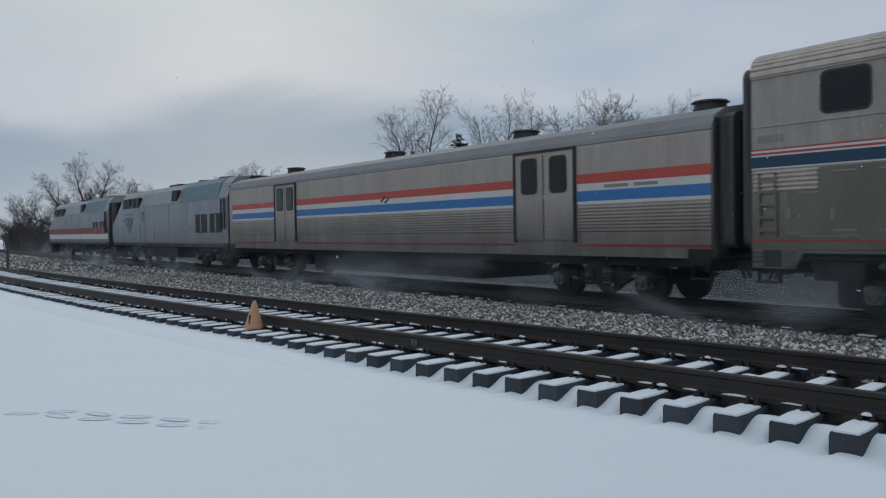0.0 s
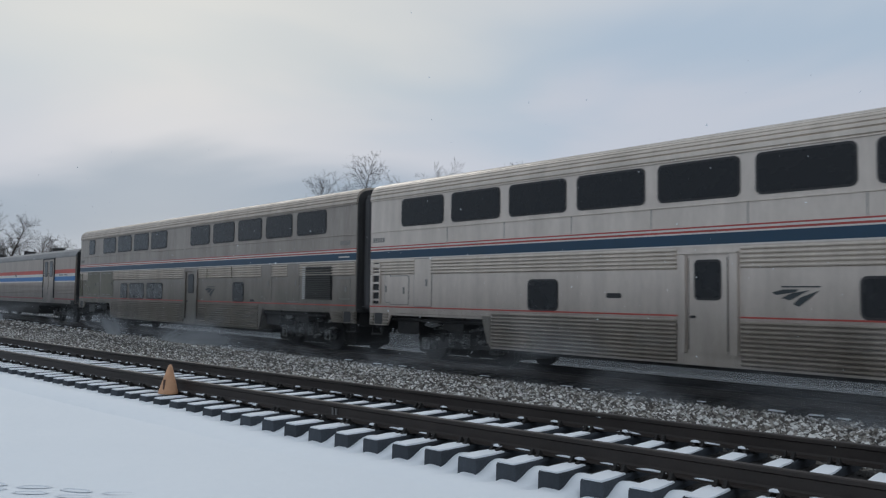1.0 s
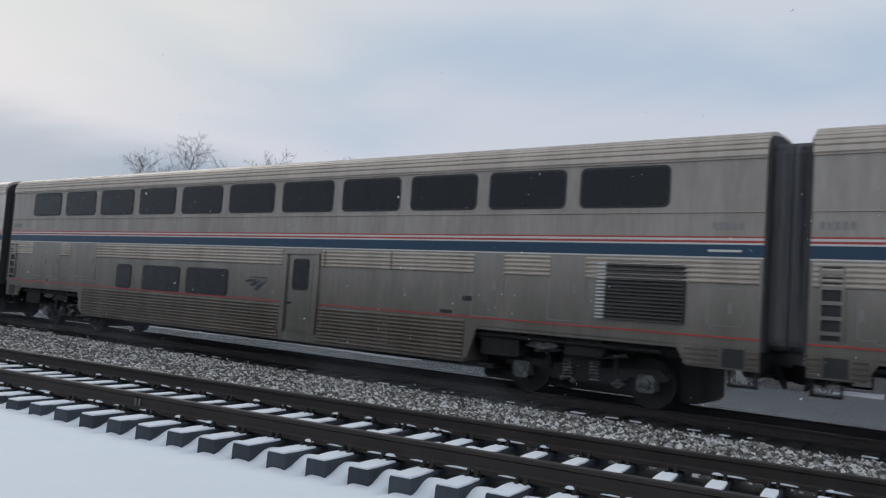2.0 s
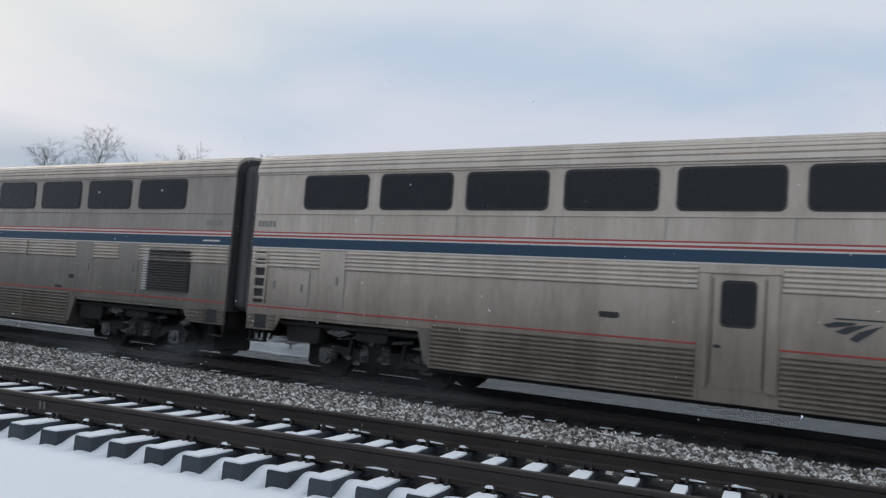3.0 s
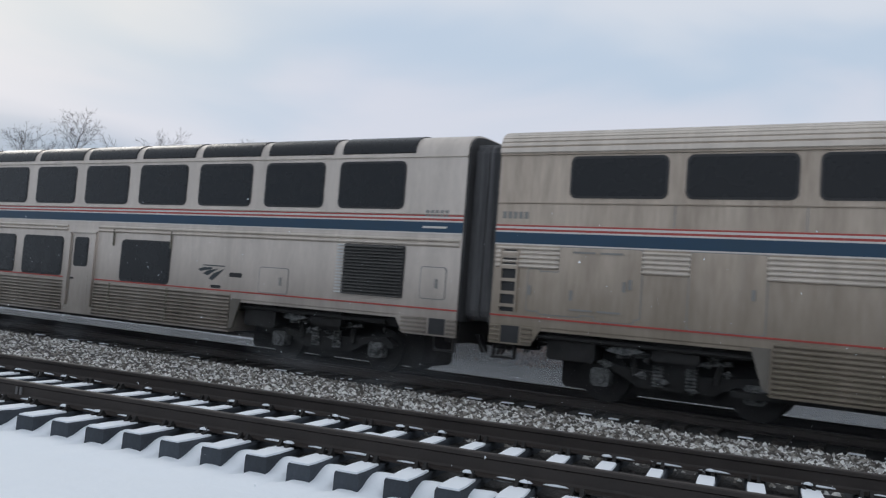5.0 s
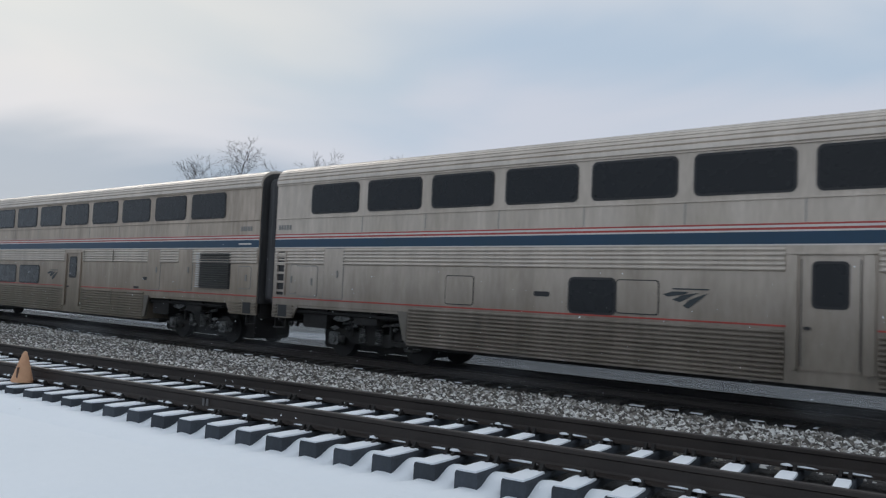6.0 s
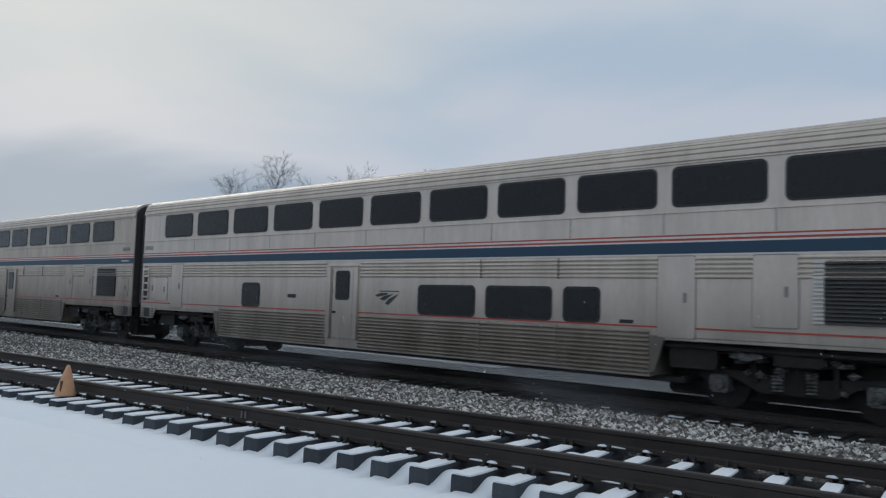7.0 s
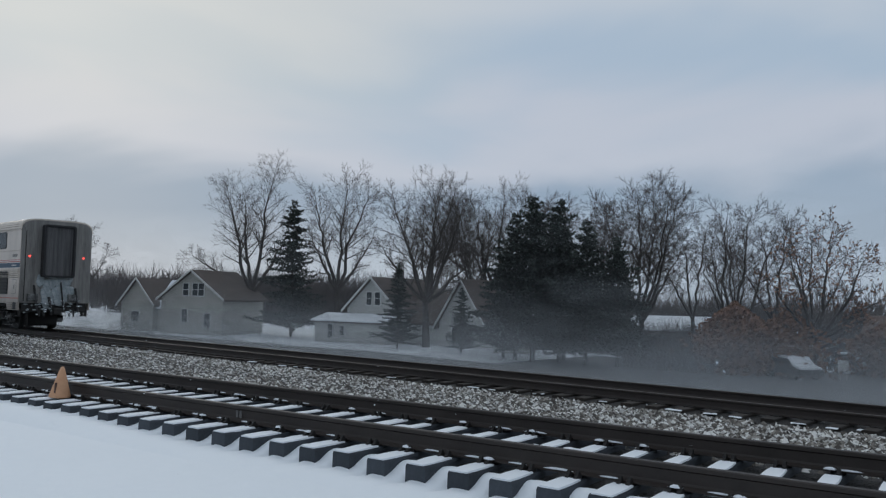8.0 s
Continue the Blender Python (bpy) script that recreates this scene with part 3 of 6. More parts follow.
def side_track():
    track = thing("side_track", "siding of dark rails on snow-capped concrete ties", "railway track")
    ne, fe = 0.5775 - 0.0375, 0.5775 + 1.435 + 0.0375
    rail(track, list(np.arange(-42, 16, 1.0)), lambda x: bend(x) + ne, 0.192)
    rail(track, list(np.arange(-33.2, 16, 1.0)), lambda x: bend(x) + fe, 0.192)
    tie = tie_mesh(2.59, 0.208, 0.21, CONCRETE, "concrete_tie")
    outer = [cap_mesh("snow_cap", 0.004, 0.38 + 0.012 * s, 0.204, s, 0.014) for s in range(5)]
    inner = [cap_mesh("snow_cap", 0.70 + 0.02 * s, 1.84 + 0.02 * s, 0.135 + 0.012 * s, s + 9, 0.012) for s in range(5)]
    claw = [(-0.050, 0.0), (0.055, 0.0), (0.050, 0.022), (0.026, 0.032), (0.012, 0.062), (-0.008, 0.066), (-0.024, 0.038), (-0.050, 0.026)]
    clip_me = {s_: Build().prism_x([(s_ * y, z) for y, z in claw], -0.052, -0.026).prism_x([(s_ * y, z) for y, z in claw], 0.020, 0.048).mesh("rail_clip", CLIP) for s_ in (-1, 1)}
    lump = mound_mesh("snow_lump", 0.055, 0.035, 0.020, 77)
    mounds = [mound_mesh("snow_mound", 0.10 + 0.015 * s, 0.16 + 0.05 * s, 0.050 + 0.008 * s, 90 + s) for s in range(4)]
    rng = random.Random(4)
    for k in range(-87, 46):
        x = TIE_X + TIE_STEP * k + rng.uniform(-0.012, 0.012)
        a = math.degrees(math.atan(slope(x)))
        t = part("concrete_tie", tie, CONCRETE, track)
        t.matrix_basis = pose(x, bend(x) + rng.uniform(-0.015, 0.015), rng.uniform(-0.006, 0.006), 0, 0, a + rng.uniform(-1.2, 1.2))
        part("snow_cap", rng.choice(outer), SNOWCAP, t)
        if x > -40:
            part("snow_cap", rng.choice(inner), SNOWCAP, t)
        if x > -22 and rng.random() < 0.6:
            part("snow_mound", rng.choice(mounds), SNOWCAP, t).matrix_basis = pose(0.19, rng.uniform(0.95, 1.75), -0.072, 0, 0, rng.uniform(-25, 25))
        if x > -30:
            for y in (ne, fe):
                for s_ in (-1, 1):
                    part("rail_clip", clip_me[s_], CLIP, t).matrix_basis = pose(rng.uniform(-0.015, 0.015), y + s_ * 0.115, 0.0)
            for y in (ne - 0.115, fe - 0.115):
                if rng.random() < 0.5:
                    part("snow_lump", lump, SNOWCAP, t).matrix_basis = pose(rng.uniform(-0.03, 0.03), y, 0.045)
    # snow drifted up between the ties, scooped out along their flanks
    b = Build()
    cells = 14
    xs = [TIE_X + TIE_STEP * (k + q / cells) for k in range(-87, 46) for q in range(cells)]
    rows = ((-0.60, 0), (-0.35, -0.137), (-0.16, -0.130), (-0.06, -0.128), (0.01, -0.122), (0.07, -0.104), (0.13, -0.074), (0.19, -0.046), (0.25, -0.030), (0.31, -0.030), (0.37, -0.055), (0.43, -0.10))
    for i, x in enumerate(xs):
        q = (i % cells) / cells
        for o, z in rows:
            g = (q + slope(x) * max(0.0, o) / TIE_STEP) % 1.0
            left, right = (1 - g) * TIE_STEP - 0.104, g * TIE_STEP - 0.104
            near = step(-0.16, -0.03, o)
            hollow = near * (0.038 * math.exp(-(left / 0.035) ** 2) + 0.006 * math.exp(-(right / 0.030) ** 2))
            y = bend(x) + o
            z = ground_z(x, y) - 0.012 if o < -0.5 else z + 0.010 * noise.noise((x * 3.1, o * 5, 2)) - hollow + 0.055 * step(-6.8, -10.5, x) * step(0.19, -0.02, o)
            b.v.append((x, y, z))
    n = len(rows)
    b.f = [(i * n + j, (i + 1) * n + j, (i + 1) * n + j + 1, i * n + j + 1) for i in range(len(xs) - 1) for j in range(n - 1)]
    part("crib_snow", b, SNOW, track, "snow drifted between the ties", smooth=True)
    # thin rolls of snow lying on the rail foot between the ties
    foot = [mound_mesh("foot_snow", 0.09 + 0.015 * s, 0.020, 0.010 + 0.002 * s, 130 + s) for s in range(4)]
    for k in range(-40, 26):
        x = TIE_X + TIE_STEP * (k + 0.5)
        a = math.degrees(math.atan(slope(x)))
        if rng.random() < 0.6:
            part("foot_snow", rng.choice(foot), SNOWCAP, track).matrix_basis = pose(x + rng.uniform(-0.03, 0.03), bend(x) + ne - 0.055, 0.034, 0, 0, a)
        if rng.random() < 0.35:
            part("foot_snow", rng.choice(foot), SNOWCAP, track).matrix_basis = pose(x + rng.uniform(-0.03, 0.03), bend(x) + fe - 0.055, 0.034, 0, 0, a)
    # dark ballast whose tone also holds the shade along the rail foot
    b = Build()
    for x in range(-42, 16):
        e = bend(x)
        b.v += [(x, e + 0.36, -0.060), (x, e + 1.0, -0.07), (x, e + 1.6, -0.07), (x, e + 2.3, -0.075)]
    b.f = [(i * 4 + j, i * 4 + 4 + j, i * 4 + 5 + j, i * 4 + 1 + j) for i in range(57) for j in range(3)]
    part("crib_ballast", b, BED_DARK, track, "dark ballast between the ties, shade put into its tone")
    # unreadable chalk marks on the rail web
    b = Build()
    for i, dx in enumerate((0, 0.055)):
        b.box(-7.585 + dx, -7.55 + dx, bend(-7.58 + dx) + ne - 0.020, bend(-7.58 + dx) + ne - 0.0085, 0.060, 0.135)
    part("paint_mark", b, CHALK, track, "pale painted marks on the rail web").matrix_basis = Matrix()


side_track()


def main_track():
    track = thing("main_track", "main line of worn rails on dark snow-flecked timber ties", "railway track")
    xs = [-700, -400, -200, -120, -80, -60, -40, -20, 0, 20, 60, 140, 300]
    rail(track, xs, lambda x: MAIN_Y - 0.755, RAIL_Z, top=RAILTOP)
    rail(track, xs, lambda x: MAIN_Y + 0.755, RAIL_Z, top=RAILTOP)
    tie = Build().soft_box(-0.115, 0.115, 0, 2.6, -0.18, 0.0, 0.015).mesh("timber_tie", TIMBER)
    caps = [cap_mesh("snow_patch", -0.05, 0.03 + 0.012 * s, 0.20 + 0.07 * (s % 3), s + 50, 0.010) for s in range(6)]
    plate = Build().soft_box(-0.10, 0.10, -0.17, 0.17, 0, 0.018, 0.01).mesh("tie_plate", CLIP)
    rng = random.Random(9)
    x = -125.0
    while x < 26:
        t = part("timber_tie", tie, TIMBER, track)
        t.matrix_basis = pose(x, MAIN_Y - 1.3 + rng.uniform(-0.04, 0.04), RAIL_Z - 0.178, 0, 0, rng.uniform(-1, 1))
        if rng.random() < 0.55:
            part("snow_patch", rng.choice(caps), SNOWCAP, t).matrix_basis = pose(rng.uniform(-0.1, 0.1), rng.uniform(-0.10, 0.08), -0.02, 0, 0, rng.uniform(-20, 20))
        if x > -45:
            part("tie_plate", plate, CLIP, t).matrix_basis = pose(0, 0.545, 0)
        x += 0.53


main_track()


# ---------------------------------------------------------------- the train
# car space: x back from the leading end, y from the centre line, z from the rail head
SIDE = -1.55
TRAIN = []          # (thing, how far its leading end stands behind the first double-deck car's)


def flutes(b, x0, x1, z0, z1, count, depth=0.036, y=SIDE):
    """Half-round ribs running along the side."""
    h = (z1 - z0) / count
    prof = [(y + 0.01, z0)]
    for i in range(count):
        a = z0 + i * h
        prof += [(y - 0.003, a + 0.12 * h), (y - depth * 0.8, a + 0.26 * h), (y - depth, a + 0.5 * h), (y - depth * 0.8, a + 0.74 * h), (y - 0.003, a + 0.88 * h)]
    return b.prism_x(prof + [(y + 0.01, z1)], x0, x1)


def superliner_profile():
    """Outer cross-section (y, z): upright sides, tight shoulders, low arched roof."""
    right = [(1.53, 1.22), (1.55, 1.26), (1.55, 4.42)] + [roof_point(i / 24) for i in range(1, 25)]
    return [(-y, z) for y, z in right] + [(y, z) for y, z in right[::-1][1:]]


def roof_point(a, out=0.0):
    y = 1.55 * max(0.0, math.cos(a * math.pi / 2)) ** 0.36
    return (y + out * (1 - a), 4.42 + 0.50 * math.sin(a * math.pi / 2) ** 0.72 + out * min(1.0, a * 3))


def roof_ribs():
    """The stainless roof skin: broad ribs with narrow deep grooves running along the car."""
    right = []
    for i in range(0, 61):
        a = i / 60
        right.append(roof_point(a, 0.006 if (i % 6 == 0 and i < 40) else 0.036))
    outer = [(-y, z) for y, z in right] + [(y, z) for y, z in right[::-1][1:]]
    inner = [roof_point(i / 12, -0.02) for i in range(0, 13)]
    inner = [(-y, z) for y, z in inner] + [(y, z) for y, z in inner[::-1][1:]]
    return outer + inner[::-1]


def clod(seed):
    rng = random.Random(seed)
    o = [Vector(q) * rng.uniform(0.04, 0.11) for q in ((1.6, 0, 0), (-1.6, 0, 0), (0, 1, 0), (0, -1, 0), (0, 0, 1), (0, 0, -1))]
    return Build().add(o, [(0, 2, 4), (2, 1, 4), (1, 3, 4), (3, 0, 4), (2, 0, 5), (1, 2, 5), (3, 1, 5), (0, 3, 5)]).mesh("snow_clod", TRUCK_PALE)


CLODS = [clod(k) for k in range(4)]


def bogie(parent, x, base=2.6, radius=0.457, seed=0):
    rng = random.Random(seed)
    t = new("truck")
    t.parent = parent
    t.matrix_basis = pose(x, 0, 0)
    for s in (-1, 1):
        for w in (-base / 2, base / 2):
            wh = Build()
            wh.tube((w, s * 0.68, radius), (w, s * 0.82, radius), radius, radius, 28)
            wh.tube((w, s * 0.66, radius), (w, s * 0.69, radius), radius + 0.03, radius + 0.03, 28)
            wh.tube((w, s * 0.82, radius), (w, s * 0.86, radius), 0.15, 0.12, 14)
            part("wheel", wh, TRUCK, t)
            ax = Build().soft_box(w - 0.17, w + 0.17, s * 1.05 - 0.12, s * 1.05 + 0.12, radius - 0.15, radius + 0.17, 0.05)
            ax.tube((w, s * 1.12, radius), (w, s * 1.22, radius), 0.12, 0.10, 14)
            part("axle_box", ax, TRUCK_PALE, t, "pale snow-caked axle box")
        fr = Build()
        fr.prism_y([(-base / 2 - 0.42, 0.60), (-base / 2 - 0.2, 0.74), (-0.5, 0.66), (0.5, 0.66), (base / 2 + 0.2, 0.74), (base / 2 + 0.42, 0.60),
                    (base / 2 + 0.36, 0.52), (base / 2 - 0.3, 0.56), (0.62, 0.36), (-0.62, 0.36), (-base / 2 + 0.3, 0.56), (-base / 2 - 0.36, 0.52)], s * 1.0 - 0.09, s * 1.0 + 0.09)
        fr.box(-0.35, 0.35, s * 1.0 - 0.14, s * 1.0 + 0.14, 0.62, 1.0)
        part("side_frame", fr, TRUCK, t)
        for w in (-0.28, 0.28):
            sp, m = Build(), 12
            rings = [(0.075 if k % 2 else 0.105, 0.42 + 0.03 * k) for k in range(13)]
            sp.v = [(w + r * math.cos(6.2832 * i / m), s * 1.13 + r * math.sin(6.2832 * i / m), z) for r, z in rings for i in range(m)]
            sp.f = [(k * m + i, k * m + (i + 1) % m, (k + 1) * m + (i + 1) % m, (k + 1) * m + i) for k in range(12) for i in range(m)]
            part("coil_spring", sp, TRUCK_PALE, t)
        for w in (-base / 2 + 0.62, base / 2 - 0.62):
            br = Build().tube((w, s * 1.12, 0.55), (w + rng.uniform(-.1, .1), s * 1.10, 0.98), 0.06, 0.05, 8)
            part("brake_rod", Build().tube((w - 0.35, s * 1.10, 0.86), (w + 0.25, s * 1.12, 0.93), 0.035, 0.045, 8), TRUCK_PALE, t)
            part("brake_lever", br, TRUCK, t)
    for k in range(12):
        c = part("snow_clod", CLODS[rng.randint(0, 3)], TRUCK_PALE, t)
        c.matrix_basis = pose(rng.uniform(-base / 2 - 0.4, base / 2 + 0.4), -rng.uniform(1.08, 1.2), rng.uniform(0.35, 1.12), rng.uniform(0, 360), 0, rng.uniform(0, 360))
    part("axle", Build().tube((-base / 2, -0.7, radius), (-base / 2, 0.7, radius), 0.08, 0.08, 10).tube((base / 2, -0.7, radius), (base / 2, 0.7, radius), 0.08, 0.08, 10), TRUCK, t)
    part("bolster", Build().soft_box(-0.3, 0.3, -1.1, 1.1, 0.55, 0.95, 0.05), TRUCK, t)
    return t


def side_window(parent, x0, x1, z0, z1, r=0.09, y=SIDE, name="window"):
    w = part(name, Build().prism_y(rounded(x0 - 0.045, x1 + 0.045, z0 - 0.045, z1 + 0.045, r + 0.03), y - 0.012, y + 0.02), GASKET, parent)
    part("pane", Build().prism_y(rounded(x0, x1, z0, z1, r), y - 0.018, y - 0.0125), GLASS, w)
    return w


def louvre(parent, x0, x1, z0, z1, y=SIDE):
    g = part("louvre", Build().soft_box(x0, x1, y - 0.012, y + 0.02, z0, z1, 0.02), BLACK, parent, "black ventilation grille")
    n = 16
    for i in range(n):
        z = z0 + (z1 - z0) * (i + 0.5) / n
        h = (z1 - z0) / n * 0.42
        part("slat", Build().prism_x([(y - 0.012, z + h), (y - 0.012, z + h * 0.4), (y - 0.055, z - h), (y - 0.055, z - h * 0.4)], x0 + 0.03, x1 - 0.03), LOUVRE_EDGE, g)
    b = Build()
    for i in range(n):
        z = z0 + (z1 - z0) * (i + 0.5) / n
        b.box(x0 - 0.16, x0 + 0.005, y - 0.05, y + 0.01, z - 0.018, z + 0.012)
    part("grille_edge", b, TRIM, g)


def outline_panel(parent, x0, x1, z0, z1, mat, name="access_panel", y=SIDE, line=MARK):
    p = part(name, Build().prism_y(rounded(x0, x1, z0, z1, 0.05, 2), y - 0.014, y + 0.01), mat, parent)
    part("panel_seal", Build().prism_y(rounded(x0 - 0.02, x1 + 0.02, z0 - 0.02, z1 + 0.02, 0.06, 2), y - 0.007, y + 0.005), line, p)
    return p


def side_door(parent, x0, x1, z0, z1, tone):
    """A recessed plug door between two raised posts, with its tall window."""
    d = part("door", Build().soft_box(x0, x1, SIDE - 0.012, SIDE + 0.02, z0, z1, 0.03), STEEL[tone], parent)
    for a in (x0 - 0.20, x1 + 0.04):
        part("door_post", Build().soft_box(a, a + 0.16, SIDE - 0.06, SIDE + 0.02, z0 - 0.02, z1 + 0.02, 0.03), STEEL[tone], d)
    part("door_header", Build().soft_box(x0 - 0.2, x1 + 0.2, SIDE - 0.055, SIDE + 0.02, z1 + 0.03, z1 + 0.07, 0.012), STEEL[tone], d)
    m = (x0 + x1) / 2
    part("gasket", Build().prism_y(rounded(m - 0.28, m + 0.28, 1.72, 2.48, 0.09), SIDE - 0.020, SIDE - 0.010), GASKET, d)
    part("pane", Build().prism_y(rounded(m - 0.235, m + 0.235, 1.765, 2.435, 0.07), SIDE - 0.026, SIDE - 0.0205), GLASS, d)
    part("door_gap", Build().box(x0 + 0.005, x0 + 0.02, SIDE - 0.016, SIDE, z0 + 0.05, z1 - 0.05).box(x1 - 0.02, x1 - 0.005, SIDE - 0.016, SIDE, z0 + 0.05, z1 - 0.05), GASKET, d)
    part("handle", Build().soft_box(x0 + 0.06, x0 + 0.16, SIDE - 0.05, SIDE - 0.01, 1.38, 1.43, 0.015), GASKET, d, "dark door handle")


def logo(parent, x0, z0, w, h, mat=None, label="dark swept-wing emblem"):
    """Three swept wedges narrowing to one point, drawn as plain shapes."""
    b = Build()
    for blade in (((0, 0.80), (0.22, 0.98), (0.55, 0.99), (0.50, 0.84), (0.10, 0.66)),
                  ((0.20, 0.48), (0.40, 0.76), (0.78, 0.95), (0.62, 0.72), (0.38, 0.36)),
                  ((0.44, 0.14), (0.58, 0.52), (0.97, 0.93), (0.78, 0.48), (0.56, 0.0))):
        b.prism_y([(x0 + w * u, z0 + h * v) for u, v in blade[::-1]], SIDE - 0.010, SIDE - 0.002)
    b.box(x0 + w * 0.2, x0 + w * 0.99, SIDE - 0.010, SIDE - 0.002, z0 + h * 1.10, z0 + h * 1.18)
    part("emblem", b, mat or LOGO, parent, label)


def number_bars(parent, x0, z0, n=5):
    b = Build()
    for i in range(n):
        b.box(x0 + 0.11 * i, x0 + 0.075 + 0.11 * i, SIDE - 0.008, SIDE + 0.0, z0, z0 + 0.13)
    part("number_mark", b, MARK, parent, "faint grey numbers as plain bars")


def strips(parent, x0, x1, levels):
    """Painted bands: name, low edge, high edge, paint."""
    for k, (name, z0, z1, mat) in enumerate(levels):
        part(name, Build().box(x0, x1, SIDE - 0.007 - 0.001 * (k % 2), SIDE + 0.002, z0, z1), mat, parent)


def car_end(parent, x, out, tone, rear=False, top=4.55):
    """The end wall's rubber diaphragm, doorway, steps, hoses and coupler. out: -1 leading, 1 trailing."""
    b = Build()
    if rear:
        part("end_wall", Build().prism_x([(y * 0.985, 1.26 + (z - 1.26) * 0.99) for y, z in superliner_profile()], x, x + 0.05), END_GREY, parent, "dirt-streaked grey end wall")
        # panel fills the open gangway, the inside's shade put into its colour
        part("gangway_panel", Build().soft_box(0, 0.03, -0.60, 0.60, 2.44, 4.60, 0.01), BELLOWS, parent, "dark panel in place of the open gangway's shaded inside").matrix_basis = pose(x + 0.20, 0, 0)
        prof = rounded(-0.70, 0.70, 2.36, 4.70, 0.10, 3)
        inner = [(y * 0.86, 2.44 + (z - 2.36) * 0.93) for y, z in prof]
    else:
        e = Build()
        if top > 4.2:
            e.prism_x([(y * 0.985, 1.26 + (z - 1.26) * 0.99) for y, z in superliner_profile()], min(x, x + out * 0.05), max(x, x + out * 0.05))
        else:
            e.soft_box(min(x, x + out * 0.05), max(x, x + out * 0.05), -1.45, 1.45, 1.1, 3.85, 0.02)
        part("end_wall", e, BLACK, parent, "dark end wall")
        prof = rounded(-1.30, 1.30, 1.25, top + (0.16 if top > 4.2 else 0.0), 0.2, 3)
        inner = [(y * 0.80, 1.38 + (z - 1.25) * 0.93) for y, z in prof]
    n = len(prof)
    x2 = x + out * (0.34 if rear else 0.345)
    b.v = [(x, y, z) for y, z in prof] + [(x2, y, z) for y, z in prof] + [(x2, y, z) for y, z in inner] + [(x, y, z) for y, z in inner]
    for q in range(3):
        b.f += [(q * n + i, q * n + (i + 1) % n, (q + 1) * n + (i + 1) % n, (q + 1) * n + i) for i in range(n)]
    d = part("diaphragm", b, SOOT if rear else BELLOWS, parent, "black rubber gangway bellows streaked with grime")
    if not rear:
        part("end_door", Build().soft_box(0, 0.03, -0.42, 0.42, 2.35, 4.35, 0.01), GASKET, parent).matrix_basis = pose(x + (0.0 if out > 0 else -0.03), 0, 0)
    c = Build()
    c.tube((x - out * 0.4, 0, 0.85), (x + out * 0.30, 0, 0.85), 0.11, 0.11, 10)
    c.soft_box(min(x + out * 0.2, x + out * 0.42), max(x + out * 0.2, x + out * 0.42), -0.17, 0.17, 0.70, 1.0, 0.05)
    part("coupler", c, TRUCK, parent)
    h = Build()
    for y in (-0.75, -0.55, 0.55, 0.75):
        for i in range(6):
            a0, a1 = math.pi * i / 6, math.pi * (i + 1) / 6
            h.tube((x + out * 0.05 + out * 0.14 * math.sin(a0), y + 0.1 * (i / 6), 0.98 - 0.35 * math.sin(a0)), (x + out * 0.05 + out * 0.14 * math.sin(a1), y + 0.1 * ((i + 1) / 6), 0.98 - 0.35 * math.sin(a1)), 0.025, 0.025, 6)
    part("air_hose", h, BLACK, parent)
    for s in (-1, 1):
        if top < 4.2:
            part("end_step", Build().box(min(x, x - out * 0.55), max(x, x - out * 0.55), s * 1.50 - 0.04, s * 1.50 + 0.04, 0.92, 1.24), TRUCK, parent)
        else:
            # the side's lower corner: ribbed skirt, a black plate painting the step pocket's shade, and a slanted edge
            # towards the truck
            wide = 0.92 if out < 0 else 1.30
            lo, hi = sorted((s * 1.50, s * 1.548))
            p = part("end_skirt", Build().prism_y([(x - out * a, z) for a, z in ((0.0, 0.90), (wide - 0.10, 0.90), (wide + 0.12, 1.265), (0.0, 1.265))], lo, hi), STEEL[tone], parent)
            for a, c_ in ((0.02, 0.20), (0.66, wide - 0.06)):
                f0, f1 = sorted((x - out * a, x - out * c_))
                for k in range(4):
                    z = 0.93 + 0.085 * k
                    part("rib", Build().prism_x([(s * 1.545, z), (s * 1.578, z + 0.012), (s * 1.578, z + 0.04), (s * 1.545, z + 0.055)], f0, f1), FLUTE[tone], p)
            f0, f1 = sorted((x - out * 0.24, x - out * 0.60))
            part("pocket_shade", Build().box(f0, f1, min(s * 1.49, s * 1.553), max(s * 1.49, s * 1.553), 0.93, 1.24), GASKET, p)
        part("step_tread", Build().box(min(x - out * 0.05, x - out * 0.5), max(x - out * 0.05, x - out * 0.5), s * 1.44 - 0.08, s * 1.44 + 0.08, 0.62, 0.66), TRUCK, parent)
        for q in (0.06, 0.48):
            part("step_hanger", Build().box(min(x - out * q, x - out * (q + 0.03)), max(x - out * q, x - out * (q + 0.03)), s * 1.44 - 0.05, s * 1.44 + 0.05, 0.62, 0.95), TRUCK, parent)
    part("buffer_beam", Build().soft_box(min(x, x - out * 0.3), max(x, x - out * 0.3), -1.4, 1.4, 0.80, 1.24, 0.04), TRUCK, parent)
    return d


L_CAR = 25.2


